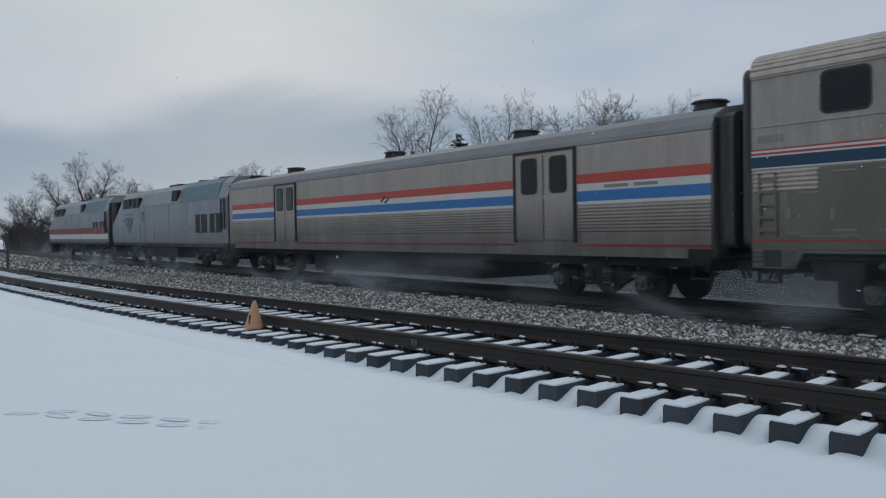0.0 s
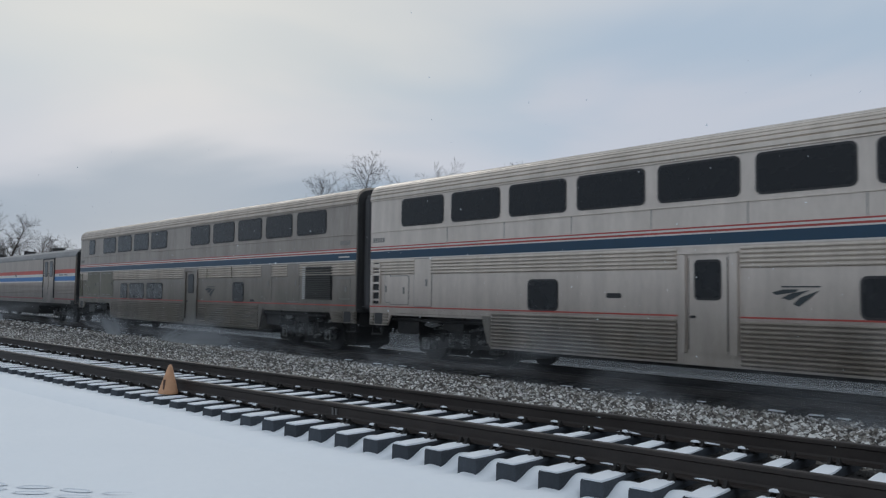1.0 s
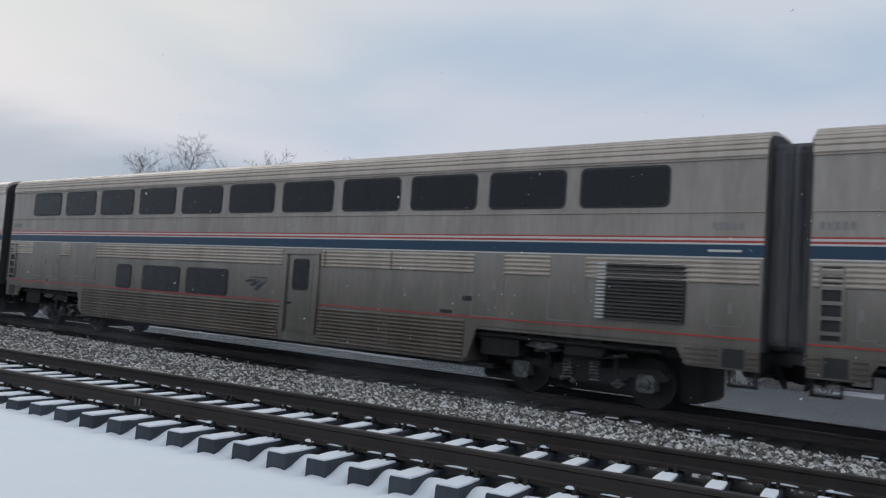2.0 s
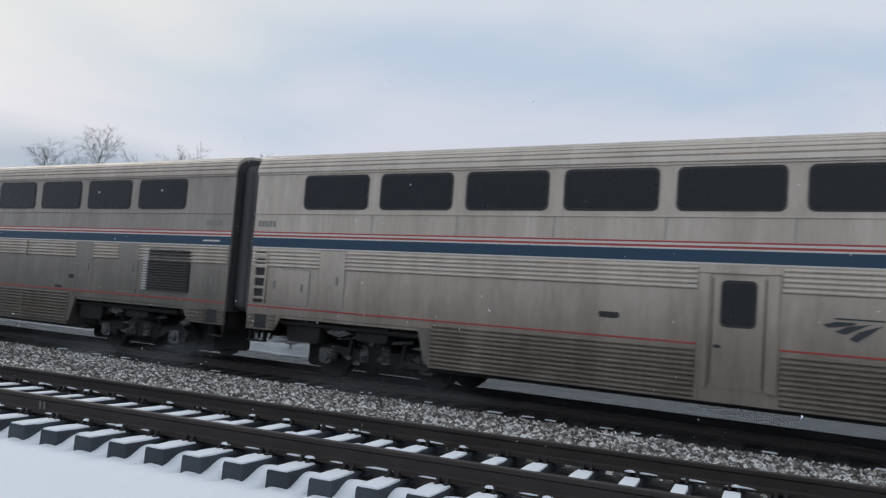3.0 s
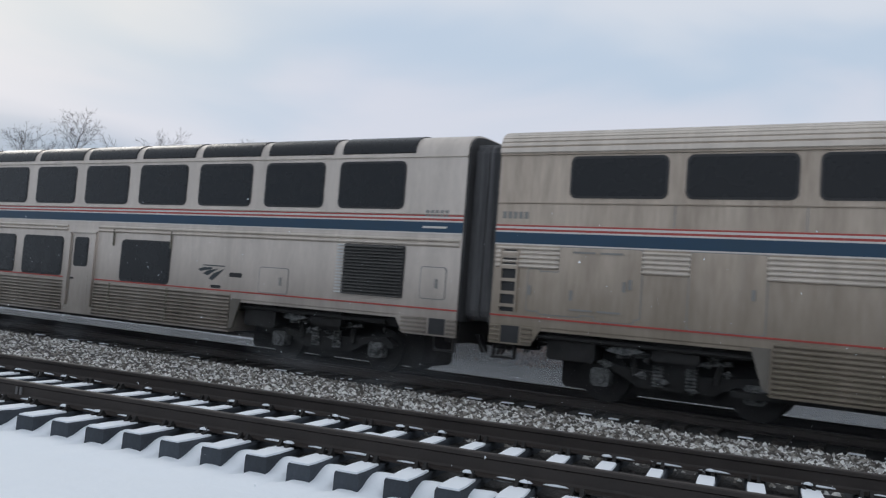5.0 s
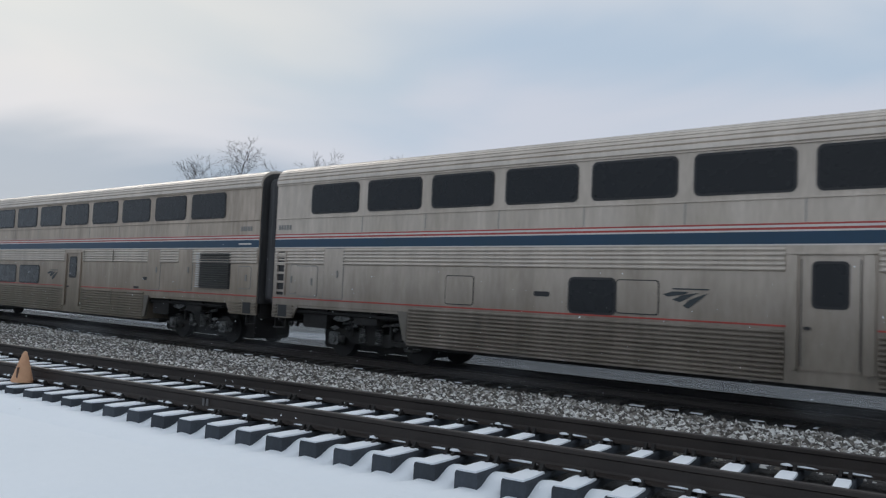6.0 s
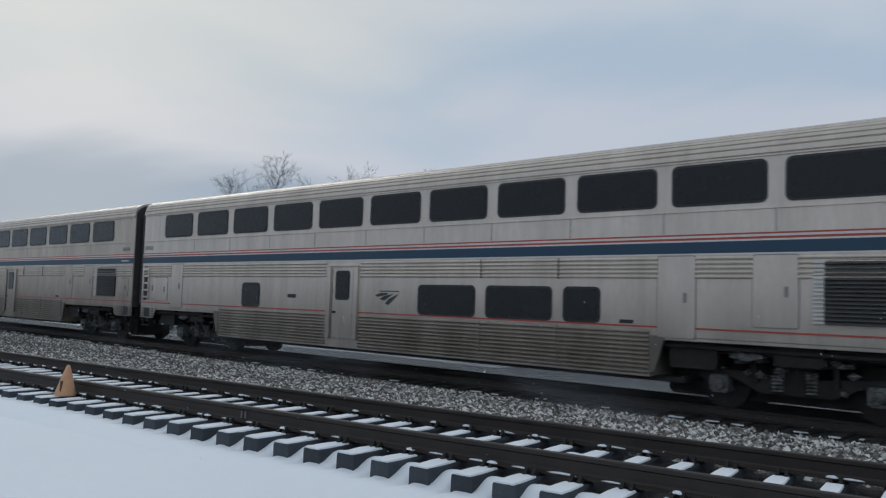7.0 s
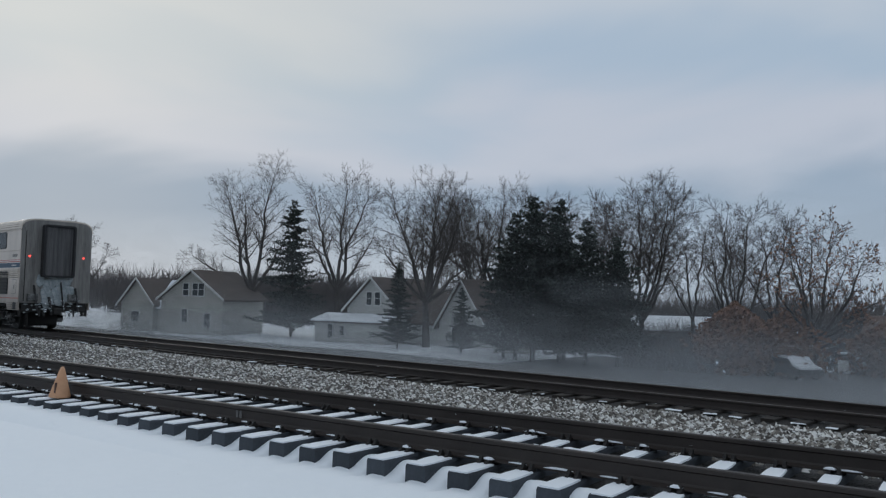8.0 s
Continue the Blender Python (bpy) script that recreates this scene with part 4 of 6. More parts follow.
def superliner(index, tone, windows, lower, doors, panels, flap_dark=(), logo_at=11.9, high=False, label=""):
    car = thing("passenger_car", label, "train car", "double-deck cars of the train")
    prof = superliner_profile()
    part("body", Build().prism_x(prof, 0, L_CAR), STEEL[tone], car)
    if not high:
        part("roof", Build().prism_x(roof_ribs(), -0.01, L_CAR + 0.01), FLUTE["clean" if tone != "dull" else "dusty"], car, "ribbed stainless roof")
    if high:
        # smooth arched roof with curved skylights between pillars
        roofp = [(y, z) for y, z in superliner_profile() if z > 4.45 and y < -0.15]
    for k, (x0, x1) in enumerate(windows):
        if high:
            side_window(car, x0 + 0.13, x1 - 0.11, 3.40, 4.29, 0.10)
            b, n = Build(), len(roofp)
            sub = [(y - 0.020, z + 0.016) for y, z in roofp]
            b.v = [(x, y, z) for x in (x0 + 0.12, x1 + 0.12) for y, z in sub]
            b.f = [(i, i + 1, n + i + 1, n + i) for i in range(n - 1)]
            b.v += [(x, y, z) for x in (x0 + 0.12, x1 + 0.12) for y, z in roofp]
            m = 2 * n
            b.f += [(m + i, m + n + i, m + n + i + 1, m + i + 1) for i in range(n - 1)]
            b.f += [(i, m + i, m + i + 1, i + 1) for i in range(n - 1)] + [(n + i, n + i + 1, m + n + i + 1, m + n + i) for i in range(n - 1)]
            b.f += [(0, n, m + n, m), (n - 1, m + n - 1, m + 2 * n - 1, 2 * n - 1)]
            part("skylight", b, GLASS, car, "curved dark skylight")
        else:
            side_window(car, x0 + 0.02, x1 - 0.02, 3.655, 4.32)
    zr = 3.26 if high else 3.50
    part("window_rail", Build().prism_x([(SIDE, zr), (SIDE - 0.02, zr + 0.005), (SIDE - 0.02, zr + 0.025), (SIDE, zr + 0.03)], 0, L_CAR).prism_x([(SIDE, 4.40), (SIDE - 0.03, 4.405), (SIDE - 0.03, 4.43), (SIDE, 4.435)], 0, L_CAR), FLUTE[tone], car)
    d = 0.15 if high else 0.0
    strips(car, 0.0, L_CAR, (("red_stripe", 3.075 + d, 3.105 + d, RED), ("white_stripe", 3.035 + d, 3.075 + d, WHITE), ("red_stripe", 2.995 + d, 3.035 + d, RED),
                             ("white_stripe", 2.965 + d, 2.995 + d, WHITE), ("navy_stripe", 2.76 + d, 2.965 + d, NAVY), ("white_stripe", 2.735 + d, 2.76 + d, WHITE)))
    # upper ribbed band, broken by plain panels and doors
    cut = [(a - 0.25, b_ + 0.25) for a, b_ in doors] + [(a, b_) for a, b_, z0, z1 in panels if z1 > 2.5]
    cut.sort()
    x = 0.05
    for a, b_ in cut + [(L_CAR - 0.05, L_CAR)]:
        if a - x > 0.2:
            part("fluted_band", flutes(Build(), x, a, 2.30 if not high else 2.62, 2.71 if not high else 2.80, 5 if not high else 2), FLUTE["clean" if tone != "dull" else "dusty"], car)
        x = max(x, b_)
    for a, b_ in lower:
        side_window(car, a + (0.05 if high else 0), b_ - (0.08 if high else 0), 1.48, 2.43 if high else 2.10, 0.09)
    for a, b_ in flap_dark:
        outline_panel(car, a, b_, 1.50, 2.10, STEEL[tone], "blank_window", line=GASKET)
    for a, b_, z0, z1 in panels:
        z0 = max(z0, 1.46) if 1.2 < z0 < 1.35 and index != 10 else z0
        outline_panel(car, a, b_, z0, z1, OLIVE if index == 1 and b_ < 5.2 else STEEL[tone])
        if b_ - a > 1.2 and z1 > 2.5:
            for hx in (a + 0.25, b_ - 0.75):
                for hz in (z0 + 0.06, z1 - 0.10):
                    part("hinge", Build().soft_box(hx, hx + 0.42, SIDE - 0.026, SIDE, hz, hz + 0.035, 0.01), MARK, car)
        part("latch", Build().soft_box(b_ - 0.22, b_ - 0.16, SIDE - 0.03, SIDE, (z0 + z1) / 2 - 0.1, (z0 + z1) / 2 + 0.08, 0.01), MARK, car)
    # sheet joints below the upper windows and across the lower side
    for a, b_ in windows[:-1]:
        part("sheet_joint", Build().box(b_ + 0.155, b_ + 0.175, SIDE - 0.004, SIDE, 3.115 + d, zr), MARK, car)
    for a in (15.29, 17.33):
        for z0, z1 in ((2.30, 2.71), (0.56, 1.36)):
            part("sheet_joint", Build().box(a, a + 0.03, SIDE - 0.038, SIDE, z0, z1), OLIVE, car)
    # skirt with ribs between the trucks, broken by the doors
    part("skirt", Build().soft_box(4.9, 19.4, SIDE + 0.005, -SIDE - 0.005, 0.50, 1.25, 0.02), STEEL[tone], car)
    for a, d_ in ((4.9, -1), (19.4, 1)):
        part("skirt_jamb", Build().prism_y([(a, 0.56), (a, 1.262), (a + d_ * 0.30, 1.262), (a + d_ * 0.10, 0.62)][::d_], SIDE - 0.012, SIDE + 0.06), STEEL["dull"], car)
    x = 4.95
    for a, b_ in sorted(doors) + [(19.38, 19.5)]:
        a2 = a - 0.25 if a < 19 else a
        if a2 - x > 0.2:
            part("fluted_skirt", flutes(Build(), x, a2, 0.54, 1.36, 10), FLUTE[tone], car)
        x = b_ + 0.25
    for a, b_ in doors:
        side_door(car, a, b_, 0.74, 2.56, tone)
    # lower red line
    x = 0.0
    for a, b_ in sorted(doors) + [(L_CAR, L_CAR)]:
        a2 = a - 0.22 if a < L_CAR else a
        part("red_line", Build().box(x, a2, SIDE - 0.012, SIDE, 1.405, 1.435), RED, car)
        x = b_ + 0.22
    louvre(car, 22.45, 23.95, 1.58, 2.62)
    # ladder at the leading corner
    lad = Build()
    for a in (0.17, 0.50):
        lad.box(a - 0.02, a + 0.02, SIDE - 0.05, SIDE, 1.5, 2.66)
    for k in range(5):
        lad.box(0.17, 0.50, SIDE - 0.05, SIDE - 0.015, 1.58 + 0.235 * k, 1.64 + 0.235 * k)
    # raised black plate behind the rungs, a recess's shade put into its colour
    if index > 1:
        part("ladder_shade", Build().box(0.19, 0.48, SIDE - 0.009, SIDE, 1.5, 2.66), GASKET, car)
    part("ladder", lad, STEEL[tone] if index > 1 else OLIVE, car)
    logo(car, logo_at, 1.63, 0.85, 0.30)
    number_bars(car, 24.35, 3.22)
    number_bars(car, 0.12, 3.22)
    part("name_mark", Build().box(24.3, 24.85, SIDE - 0.011, SIDE, 2.84 + d, 2.88 + d), WHITE, car, "tiny pale lettering as a plain bar")
    vx = 8.33 if not (high or lower[:1] == LOW_BACK[:1]) else 19.3
    part("vent_plate", Build().prism_y(rounded(vx, vx + 0.37, 1.74, 1.84, 0.03, 2), SIDE - 0.012, SIDE), GASKET, car)
    part("vent_plate", Build().prism_y(rounded(18.75, 19.05, 1.46, 1.53, 0.02, 2), SIDE - 0.012, SIDE), GASKET, car)
    # equipment under the floor and over the trucks
    part("opening_lip", Build().box(0.9, 4.9, SIDE + 0.01, SIDE + 0.05, 1.19, 1.26).box(19.4, 23.95, SIDE + 0.01, SIDE + 0.05, 1.19, 1.26), STEEL[tone], car)
    part("underfloor", Build().box(4.3, 20.0, -1.35, 1.35, 0.42, 0.52).box(0.3, 24.9, -1.3, 1.3, 1.0, 1.24), TRUCK, car)
    # solid dark fill added between the wheels in place of the shade there
    for a, b_ in ((1.15, 4.95), (19.35, 24.0)):
        part("truck_shade_block", Build().soft_box(a, b_, -0.64, 0.64, 0.17, 1.02, 0.08), TRUCK, car)
    bogie(car, 3.35, seed=index)
    bogie(car, 21.85, seed=index + 40)
    for a in (0.9, 19.5):
        part("truck_pipe", Build().tube((a, -1.42, 1.10), (a + 4.0, -1.42, 1.07), 0.04, 0.04, 8), TRUCK, car)
        part("equipment_box", Build().soft_box(a + 0.2, a + 1.1, -1.38, -0.9, 0.70, 1.22, 0.05), TRUCK, car)
        part("equipment_box", Build().soft_box(a + 2.1, a + 2.9, -1.40, -0.9, 0.86, 1.22, 0.05), TRUCK, car)
        part("caked_snow", Build().prism_y([(a + 1.3, 0.95), (a + 1.62, 0.90), (a + 1.95, 0.98), (a + 1.8, 1.06), (a + 1.45, 1.08)], -1.36, -1.2), TRUCK_PALE, car, "grey caked snow")
    car_end(car, 0.0, -1, tone)
    car_end(car, L_CAR, 1, tone, rear=index == 10)
    if index == 10:
        for y in (-1.18, 1.18):
            part("marker_light", Build().tube((L_CAR, y, 3.28), (L_CAR + 0.08, y, 3.28), 0.042, 0.038, 12), TAIL, car, "small glowing red marker lamp")
        part("end_pipe", Build().tube((L_CAR + 0.03, -1.35, 1.3), (L_CAR + 0.03, -1.35, 4.4), 0.03, 0.03, 6), TRUCK, car)
        part("collar", Build().prism_x([(-1.53, 1.3), (-1.40, 1.3), (-1.40, 4.35), (-1.15, 4.62), (-1.22, 4.74), (-1.53, 4.42)], L_CAR, L_CAR + 0.10), END_GREY, car)
        rng = random.Random(3)
        # frost blown onto the end wall below the gangway, in thin ragged plates
        for k in range(26):
            y, z = rng.uniform(-0.75, 0.70), 1.30 + 1.05 * rng.random()
            r = rng.uniform(0.14, 0.30)
            plate = part("frost_crust", mound_mesh("frost_crust", r * rng.uniform(0.8, 1.8), r, 0.025, 300 + k, FROST), FROST, car)
            plate.matrix_basis = pose(L_CAR + 0.047, y, z, 0, 90, 0)
        for k in range(46):
            y, z = rng.uniform(-1.35, 1.15), 0.70 + 0.75 * rng.random()
            r = rng.uniform(0.025, 0.065)
            cake = SNOWCAP if k % 5 == 0 else FROST
            clump = part("snow_clod", mound_mesh("snow_clod", r * rng.uniform(0.5, 1.0), r * rng.uniform(0.9, 2.6), r * 0.6, 360 + k, cake), cake, car)
            clump.matrix_basis = pose(L_CAR + 0.05 + (0.13 if z < 1.25 else 0), y, z, rng.uniform(-30, 30), 90, 0)
        for y, z0, z1, r in ((-0.95, 0.9, 2.0, 0.05), (0.2, 0.8, 2.15, 0.035), (0.85, 0.8, 1.9, 0.05), (-0.3, 0.7, 1.5, 0.06)):
            part("end_hose", Build().tube((L_CAR + 0.10, y, z1), (L_CAR + 0.16, y + 0.15, z0), r, r, 8), BLACK, car)
        for y in (-1.0, 0.75):
            part("junction_box", Build().soft_box(L_CAR, L_CAR + 0.16, y - 0.22, y + 0.22, 1.30, 1.62, 0.03), TRUCK_PALE, car)
    TRAIN.append((car, 25.91 * (index - 1)))
    return car


ROOMS = [(1.43 + 2.043 * k, 1.43 + 2.043 * k + 1.70) for k in range(11)]
LOW = [(6.15, 6.97), (13.42, 15.10), (15.48, 17.15), (17.5, 18.28)]
LOW_BACK = [(6.72, 7.40), (8.05, 9.72), (10.10, 11.78)]
ENDS = [(0.72, 0.95, 1.55, 2.30), (0.95, 1.75, 1.50, 2.26), (2.0, 2.7, 1.30, 2.71), (19.54, 20.27, 1.24, 2.71), (21.3, 22.05, 1.50, 2.71), (24.35, 24.9, 1.62, 2.22)]

superliner(1, "dull", [(1.36, 2.20)] + ROOMS[1:5] + ROOMS[6:], [(6.06, 6.84), (7.19, 8.88), (9.27, 10.94), (17.47, 18.24)], [(13.43, 14.28)],
           ENDS + [(1.3, 3.1, 1.52, 2.70), (3.3, 5.0, 1.52, 2.70)], logo_at=15.14, label="dull double-deck dormitory car with short front window row")
superliner(2, "clean", ROOMS, LOW, [(10.25, 11.08)], ENDS, label="clean stainless double-deck passenger car with red white and blue stripes")
superliner(3, "dull", ROOMS, LOW_BACK, [(14.1, 14.95)], ENDS + [(1.6, 3.4, 1.54, 2.72), (4.0, 5.5, 1.60, 2.72)], logo_at=12.5, label="dusty double-deck passenger car with plain panels at its leading end")
superliner(4, "dull", ROOMS, LOW_BACK, [(14.1, 14.95)], ENDS, logo_at=12.5, label="dusty stainless double-deck passenger car with snow-caked trucks")
superliner(5, "dusty", ROOMS, [], [(10.25, 11.08)], ENDS + [(15.79, 17.36, 0.80, 2.59)], [(13.64, 14.45), (14.52, 15.33), (17.62, 18.48)],
           label="dusty double-deck baggage coach with blanked lower windows")
superliner(6, "dusty", ROOMS, [(14.3, 15.10), (15.48, 17.15), (17.5, 18.28)], [(10.25, 11.08)], ENDS, [(13.42, 14.2)], label="dusty double-deck coach with one half-blanked lower window")
superliner(7, "clean", [(1.66 + 2.043 * k, 1.66 + 2.043 * k + 1.80) for k in range(11)], [(7.53, 8.38), (9.58, 11.33), (11.64, 13.38), (15.6, 17.4)], [(13.72, 14.46)],
           [(0.72, 1.0, 1.5, 2.6), (1.1, 2.9, 1.52, 2.70), (2.95, 3.3, 1.52, 2.70), (3.4, 5.2, 1.05, 2.70), (20.2, 21.0, 1.24, 2.0), (24.35, 24.9, 1.62, 2.22)], logo_at=18.3, high=True,
           label="clean lounge car with tall panorama windows and curved skylights")
superliner(8, "grimy", ROOMS, LOW_BACK, [(14.1, 14.95)], ENDS + [(1.3, 2.8, 1.54, 2.72), (3.6, 4.8, 1.45, 2.72)], logo_at=12.5, label="brown grimy double-deck coach streaked with dirt")
superliner(9, "dusty", ROOMS, [(9.17, 10.12)], [(13.45, 14.35)], ENDS, [(10.18, 11.0), (6.02, 6.77)], logo_at=11.1, label="dusty double-deck car with one small lower window")
superliner(10, "clean", ROOMS, LOW, [(10.25, 11.08)], ENDS, label="clean last double-deck car with open gangway and red marker lamps")


def baggage_car():
    car = thing("baggage_car", "low grey baggage car with red and blue stripes and roof vents", "train car")
    prof = [(-1.53, 1.05), (-1.53, 3.55), (-1.50, 3.70), (-1.38, 3.90), (-1.05, 4.06), (-0.5, 4.15), (0, 4.17)]
    prof += [(-y, z) for y, z in prof[::-1][1:]]
    part("body", Build().prism_x(prof, -0.35, 25.0), BAGGAGE, car)
    rp = [(-1.54, 3.62), (-1.515, 3.72), (-1.395, 3.92), (-1.06, 4.08), (-0.5, 4.17), (0, 4.19)]
    rp = rp + [(-y, z) for y, z in rp[::-1][1:]]
    part("roof", Build().prism_x(rp + [(y * 0.9, z - 0.1) for y, z in rp[::-1]], -0.37, 25.02), ROOF_GREY, car, "dull grey arched roof")
    dd = [(4.6, 6.4), (19.2, 21.25)]
    x = 0.0
    for a, b_ in dd + [(25.0, 25.0)]:
        y0 = -1.53
        for name, z0, z1, m in (("red_stripe", 2.72, 2.94, SCARLET), ("white_stripe", 2.55, 2.72, WHITE), ("blue_stripe", 2.31, 2.55, BLUE), ("white_stripe", 2.24, 2.31, WHITE), ("maroon_line", 1.27, 1.33, MAROON)):
            part(name, Build().box(x, a - 0.1 if a < 25 else a, y0 - 0.008, y0 + 0.01, z0, z1), m, car)
        part("fluted_band", flutes(Build(), x, a - 0.1 if a < 25 else a, 1.60, 2.20, 8, 0.02, -1.53), BAGGAGE, car)
        x = b_ + 0.1
    for a, b_ in dd:
        d = part("double_door", Build().soft_box(a, b_, -1.56, -1.5, 1.42, 3.55, 0.02), BAGGAGE, car)
        part("door_frame", Build().box(a - 0.07, a, -1.585, -1.5, 1.36, 3.62).box(b_, b_ + 0.07, -1.585, -1.5, 1.36, 3.62).box(a, b_, -1.585, -1.5, 3.55, 3.62), GASKET, d)
        m = (a + b_) / 2
        part("door_gap", Build().box(m - 0.012, m + 0.012, -1.57, -1.5, 1.45, 3.5), GASKET, d)
        for c in (a + (b_ - a) * 0.25, a + (b_ - a) * 0.75):
            part("gasket", Build().prism_y(rounded(c - 0.30, c + 0.30, 2.55, 3.45, 0.12), -1.572, -1.555), GASKET, d)
            part("pane", Build().prism_y(rounded(c - 0.25, c + 0.25, 2.60, 3.40, 0.10), -1.578, -1.5725), GLASS, d)
    for x in (4.5, 12.0, 18.5, 24.3):
        v = part("roof_vent", Build().tube((x, -0.55, 4.12), (x, -0.55, 4.30), 0.36, 0.32, 16), BLACK, car)
        part("vent_cap", Build().tube((x, -0.55, 4.29), (x, -0.55, 4.33), 0.40, 0.35, 16), BLACK, v)
    b = Build()
    b.prism_y([(12.55, 2.62), (12.85, 2.80), (12.95, 2.80), (12.7, 2.62)][::-1], -1.545, -1.535)
    b.prism_y([(12.8, 2.58), (13.1, 2.76), (13.2, 2.76), (12.95, 2.58)][::-1], -1.545, -1.535)
    part("emblem", b, LOGO, car)
    part("name_mark", Build().box(22.2, 22.9, -1.545, -1.53, 2.60, 2.67).box(23.05, 23.7, -1.545, -1.53, 2.60, 2.67), MARK, car, "small lettering as plain bars")
    part("underfloor", Build().box(0.3, 24.7, -1.3, 1.3, 0.85, 1.06).box(7.5, 17.5, -1.3, 1.3, 0.35, 0.9), TRUCK, car)
    bogie(car, 3.4, 2.6, seed=91)
    bogie(car, 21.6, 2.6, seed=92)
    car_end(car, -0.35, -1, "grimy", top=3.95)
    car_end(car, 25.0, 1, "grimy", top=3.95)
    TRAIN.append((car, -25.91))


baggage_car()


def locomotive(offset, stripe, label):
    """A boxy slope-nosed passenger diesel; its nose points along -x."""
    loco = thing("locomotive", label, "locomotive", "two diesel locomotives leading the train")
    L = 20.6
    sect = [(-1.46, 1.05), (-1.53, 1.25), (-1.53, 3.35), (-1.30, 4.05), (-1.05, 4.30), (0, 4.38)]
    sect += [(-y, z) for y, z in sect[::-1][1:]]
    b = Build()
    n = len(sect)
    low = [(y, min(z, 2.35) if z > 2.35 else z) for y, z in sect]
    for x, pr in ((0.0, [(y * 0.80, 1.05 + (z - 1.05) * 0.9) for y, z in low]), (0.35, low), (1.7, [(y * 0.96, z if z < 2.4 else 2.4 + (z - 2.4) * 0.85) for y, z in sect]), (2.4, sect), (L, sect)):
        b.v += [(x, y, z) for y, z in pr]
    b.f = [(i * n + j, i * n + (j + 1) % n, (i + 1) * n + (j + 1) % n, (i + 1) * n + j) for i in range(4) for j in range(n)]
    b.f += [tuple(range(n))[::-1], tuple(range(4 * n, 5 * n))]
    part("body", b, LOCO_PALE if stripe else LOCO_SILVER, loco)
    s = -1.53
    if stripe:
        strips(loco, 0.6, L, (("maroon_stripe", 1.85, 2.25, MAROON), ("white_stripe", 1.45, 1.80, WHITE)))
    else:
        logo(loco, 3.0, 1.75, 2.3, 1.05, LOCO_TEAL, "teal swept emblem as plain shapes")
        number_bars(loco, 15.4, 1.95, 2)
    for a in (3.0, 3.8, 4.9, 5.8):
        part("cab_window", Build().prism_y([(a, 3.30), (a + 0.66, 3.30), (a + 0.80, 3.88), (a + 0.14, 3.88)], -1.57, -1.35).mesh("cab_window", GASKET), GASKET, loco)
    part("roof_panel", Build().prism_y([(12.6, 3.45), (13.4, 3.45), (13.6, 4.0), (12.8, 4.0)], -1.55, -1.35), BLACK, loco)
    part("roof_wave", Build().prism_x([(-1.54, 3.36), (-1.535, 3.36), (-1.30, 4.07), (-1.06, 4.315), (-1.04, 4.32), (-1.07, 4.33), (-1.32, 4.08)], 13.9, 19.4), LOCO_TEAL, loco, "teal roof-edge panel")
    for a in (16.3, 18.3):
        g = part("intake_grille", Build().soft_box(a, a + 1.6, s - 0.012, s + 0.01, 1.75, 2.65, 0.02), BLACK, loco)
        part("grille_bar", Build().box(a + 0.7, a + 0.85, s - 0.03, s, 1.8, 2.6), MARK, g)
    part("grab_rail", Build().tube((19.9, s - 0.05, 1.9), (19.9, s - 0.05, 3.3), 0.035, 0.035, 6).tube((20.3, s - 0.05, 1.9), (20.3, s - 0.05, 3.3), 0.035, 0.035, 6), GASKET, loco)
    for a in (14.5, 17.4):
        part("roof_fan", Build().tube((a, 0, 4.34), (a, 0, 4.48), 0.70, 0.66, 20), BLACK, loco)
    part("exhaust_hood", Build().soft_box(9.0, 11.0, -0.5, 0.5, 4.34, 4.50, 0.05), BLACK, loco)
    part("fuel_tank", Build().prism_x([(-1.4, 0.45), (-1.45, 0.9), (-1.35, 1.06), (1.35, 1.06), (1.45, 0.9), (1.4, 0.45)], 7.6, 13.2), TRUCK, loco)
    part("pilot", Build().prism_x([(-1.4, 0.25), (-1.45, 1.06), (1.45, 1.06), (1.4, 0.25)], 0.1, 0.5), TRUCK, loco)
    for a in (6.6, 9.4, 12.0, 15.0):
        part("panel_seam", Build().box(a, a + 0.03, s - 0.010, s, 1.15, 3.30), MARK, loco)
    part("cab_door", Build().soft_box(6.9, 7.6, s - 0.014, s + 0.01, 1.20, 3.25, 0.03), LOCO_PALE if stripe else LOCO_SILVER, loco)
    part("door_window", Build().prism_y(rounded(7.0, 7.5, 2.45, 3.05, 0.06), s - 0.022, s - 0.0145), GLASS, loco)
    part("sill_rail", Build().box(0.5, L - 0.1, s - 0.02, s + 0.01, 1.10, 1.18), GASKET, loco)
    part("roof_line", Build().box(2.6, L - 0.1, s - 0.014, s, 3.325, 3.355), MARK, loco)
    part("headlight", Build().tube((-0.02, -0.5, 2.0), (0.06, -0.5, 2.0), 0.12, 0.12, 12), TRIM, loco)
    bogie(loco, 4.0, 2.75, 0.51, seed=71)
    bogie(loco, 16.9, 2.75, 0.51, seed=72)
    car_end(loco, L, 1, "grimy", top=3.9)
    TRAIN.append((loco, offset))


locomotive(-47.1, False, "silver slope-nosed diesel locomotive with teal emblem")
locomotive(-68.6, True, "pale slope-nosed diesel locomotive with maroon stripe")


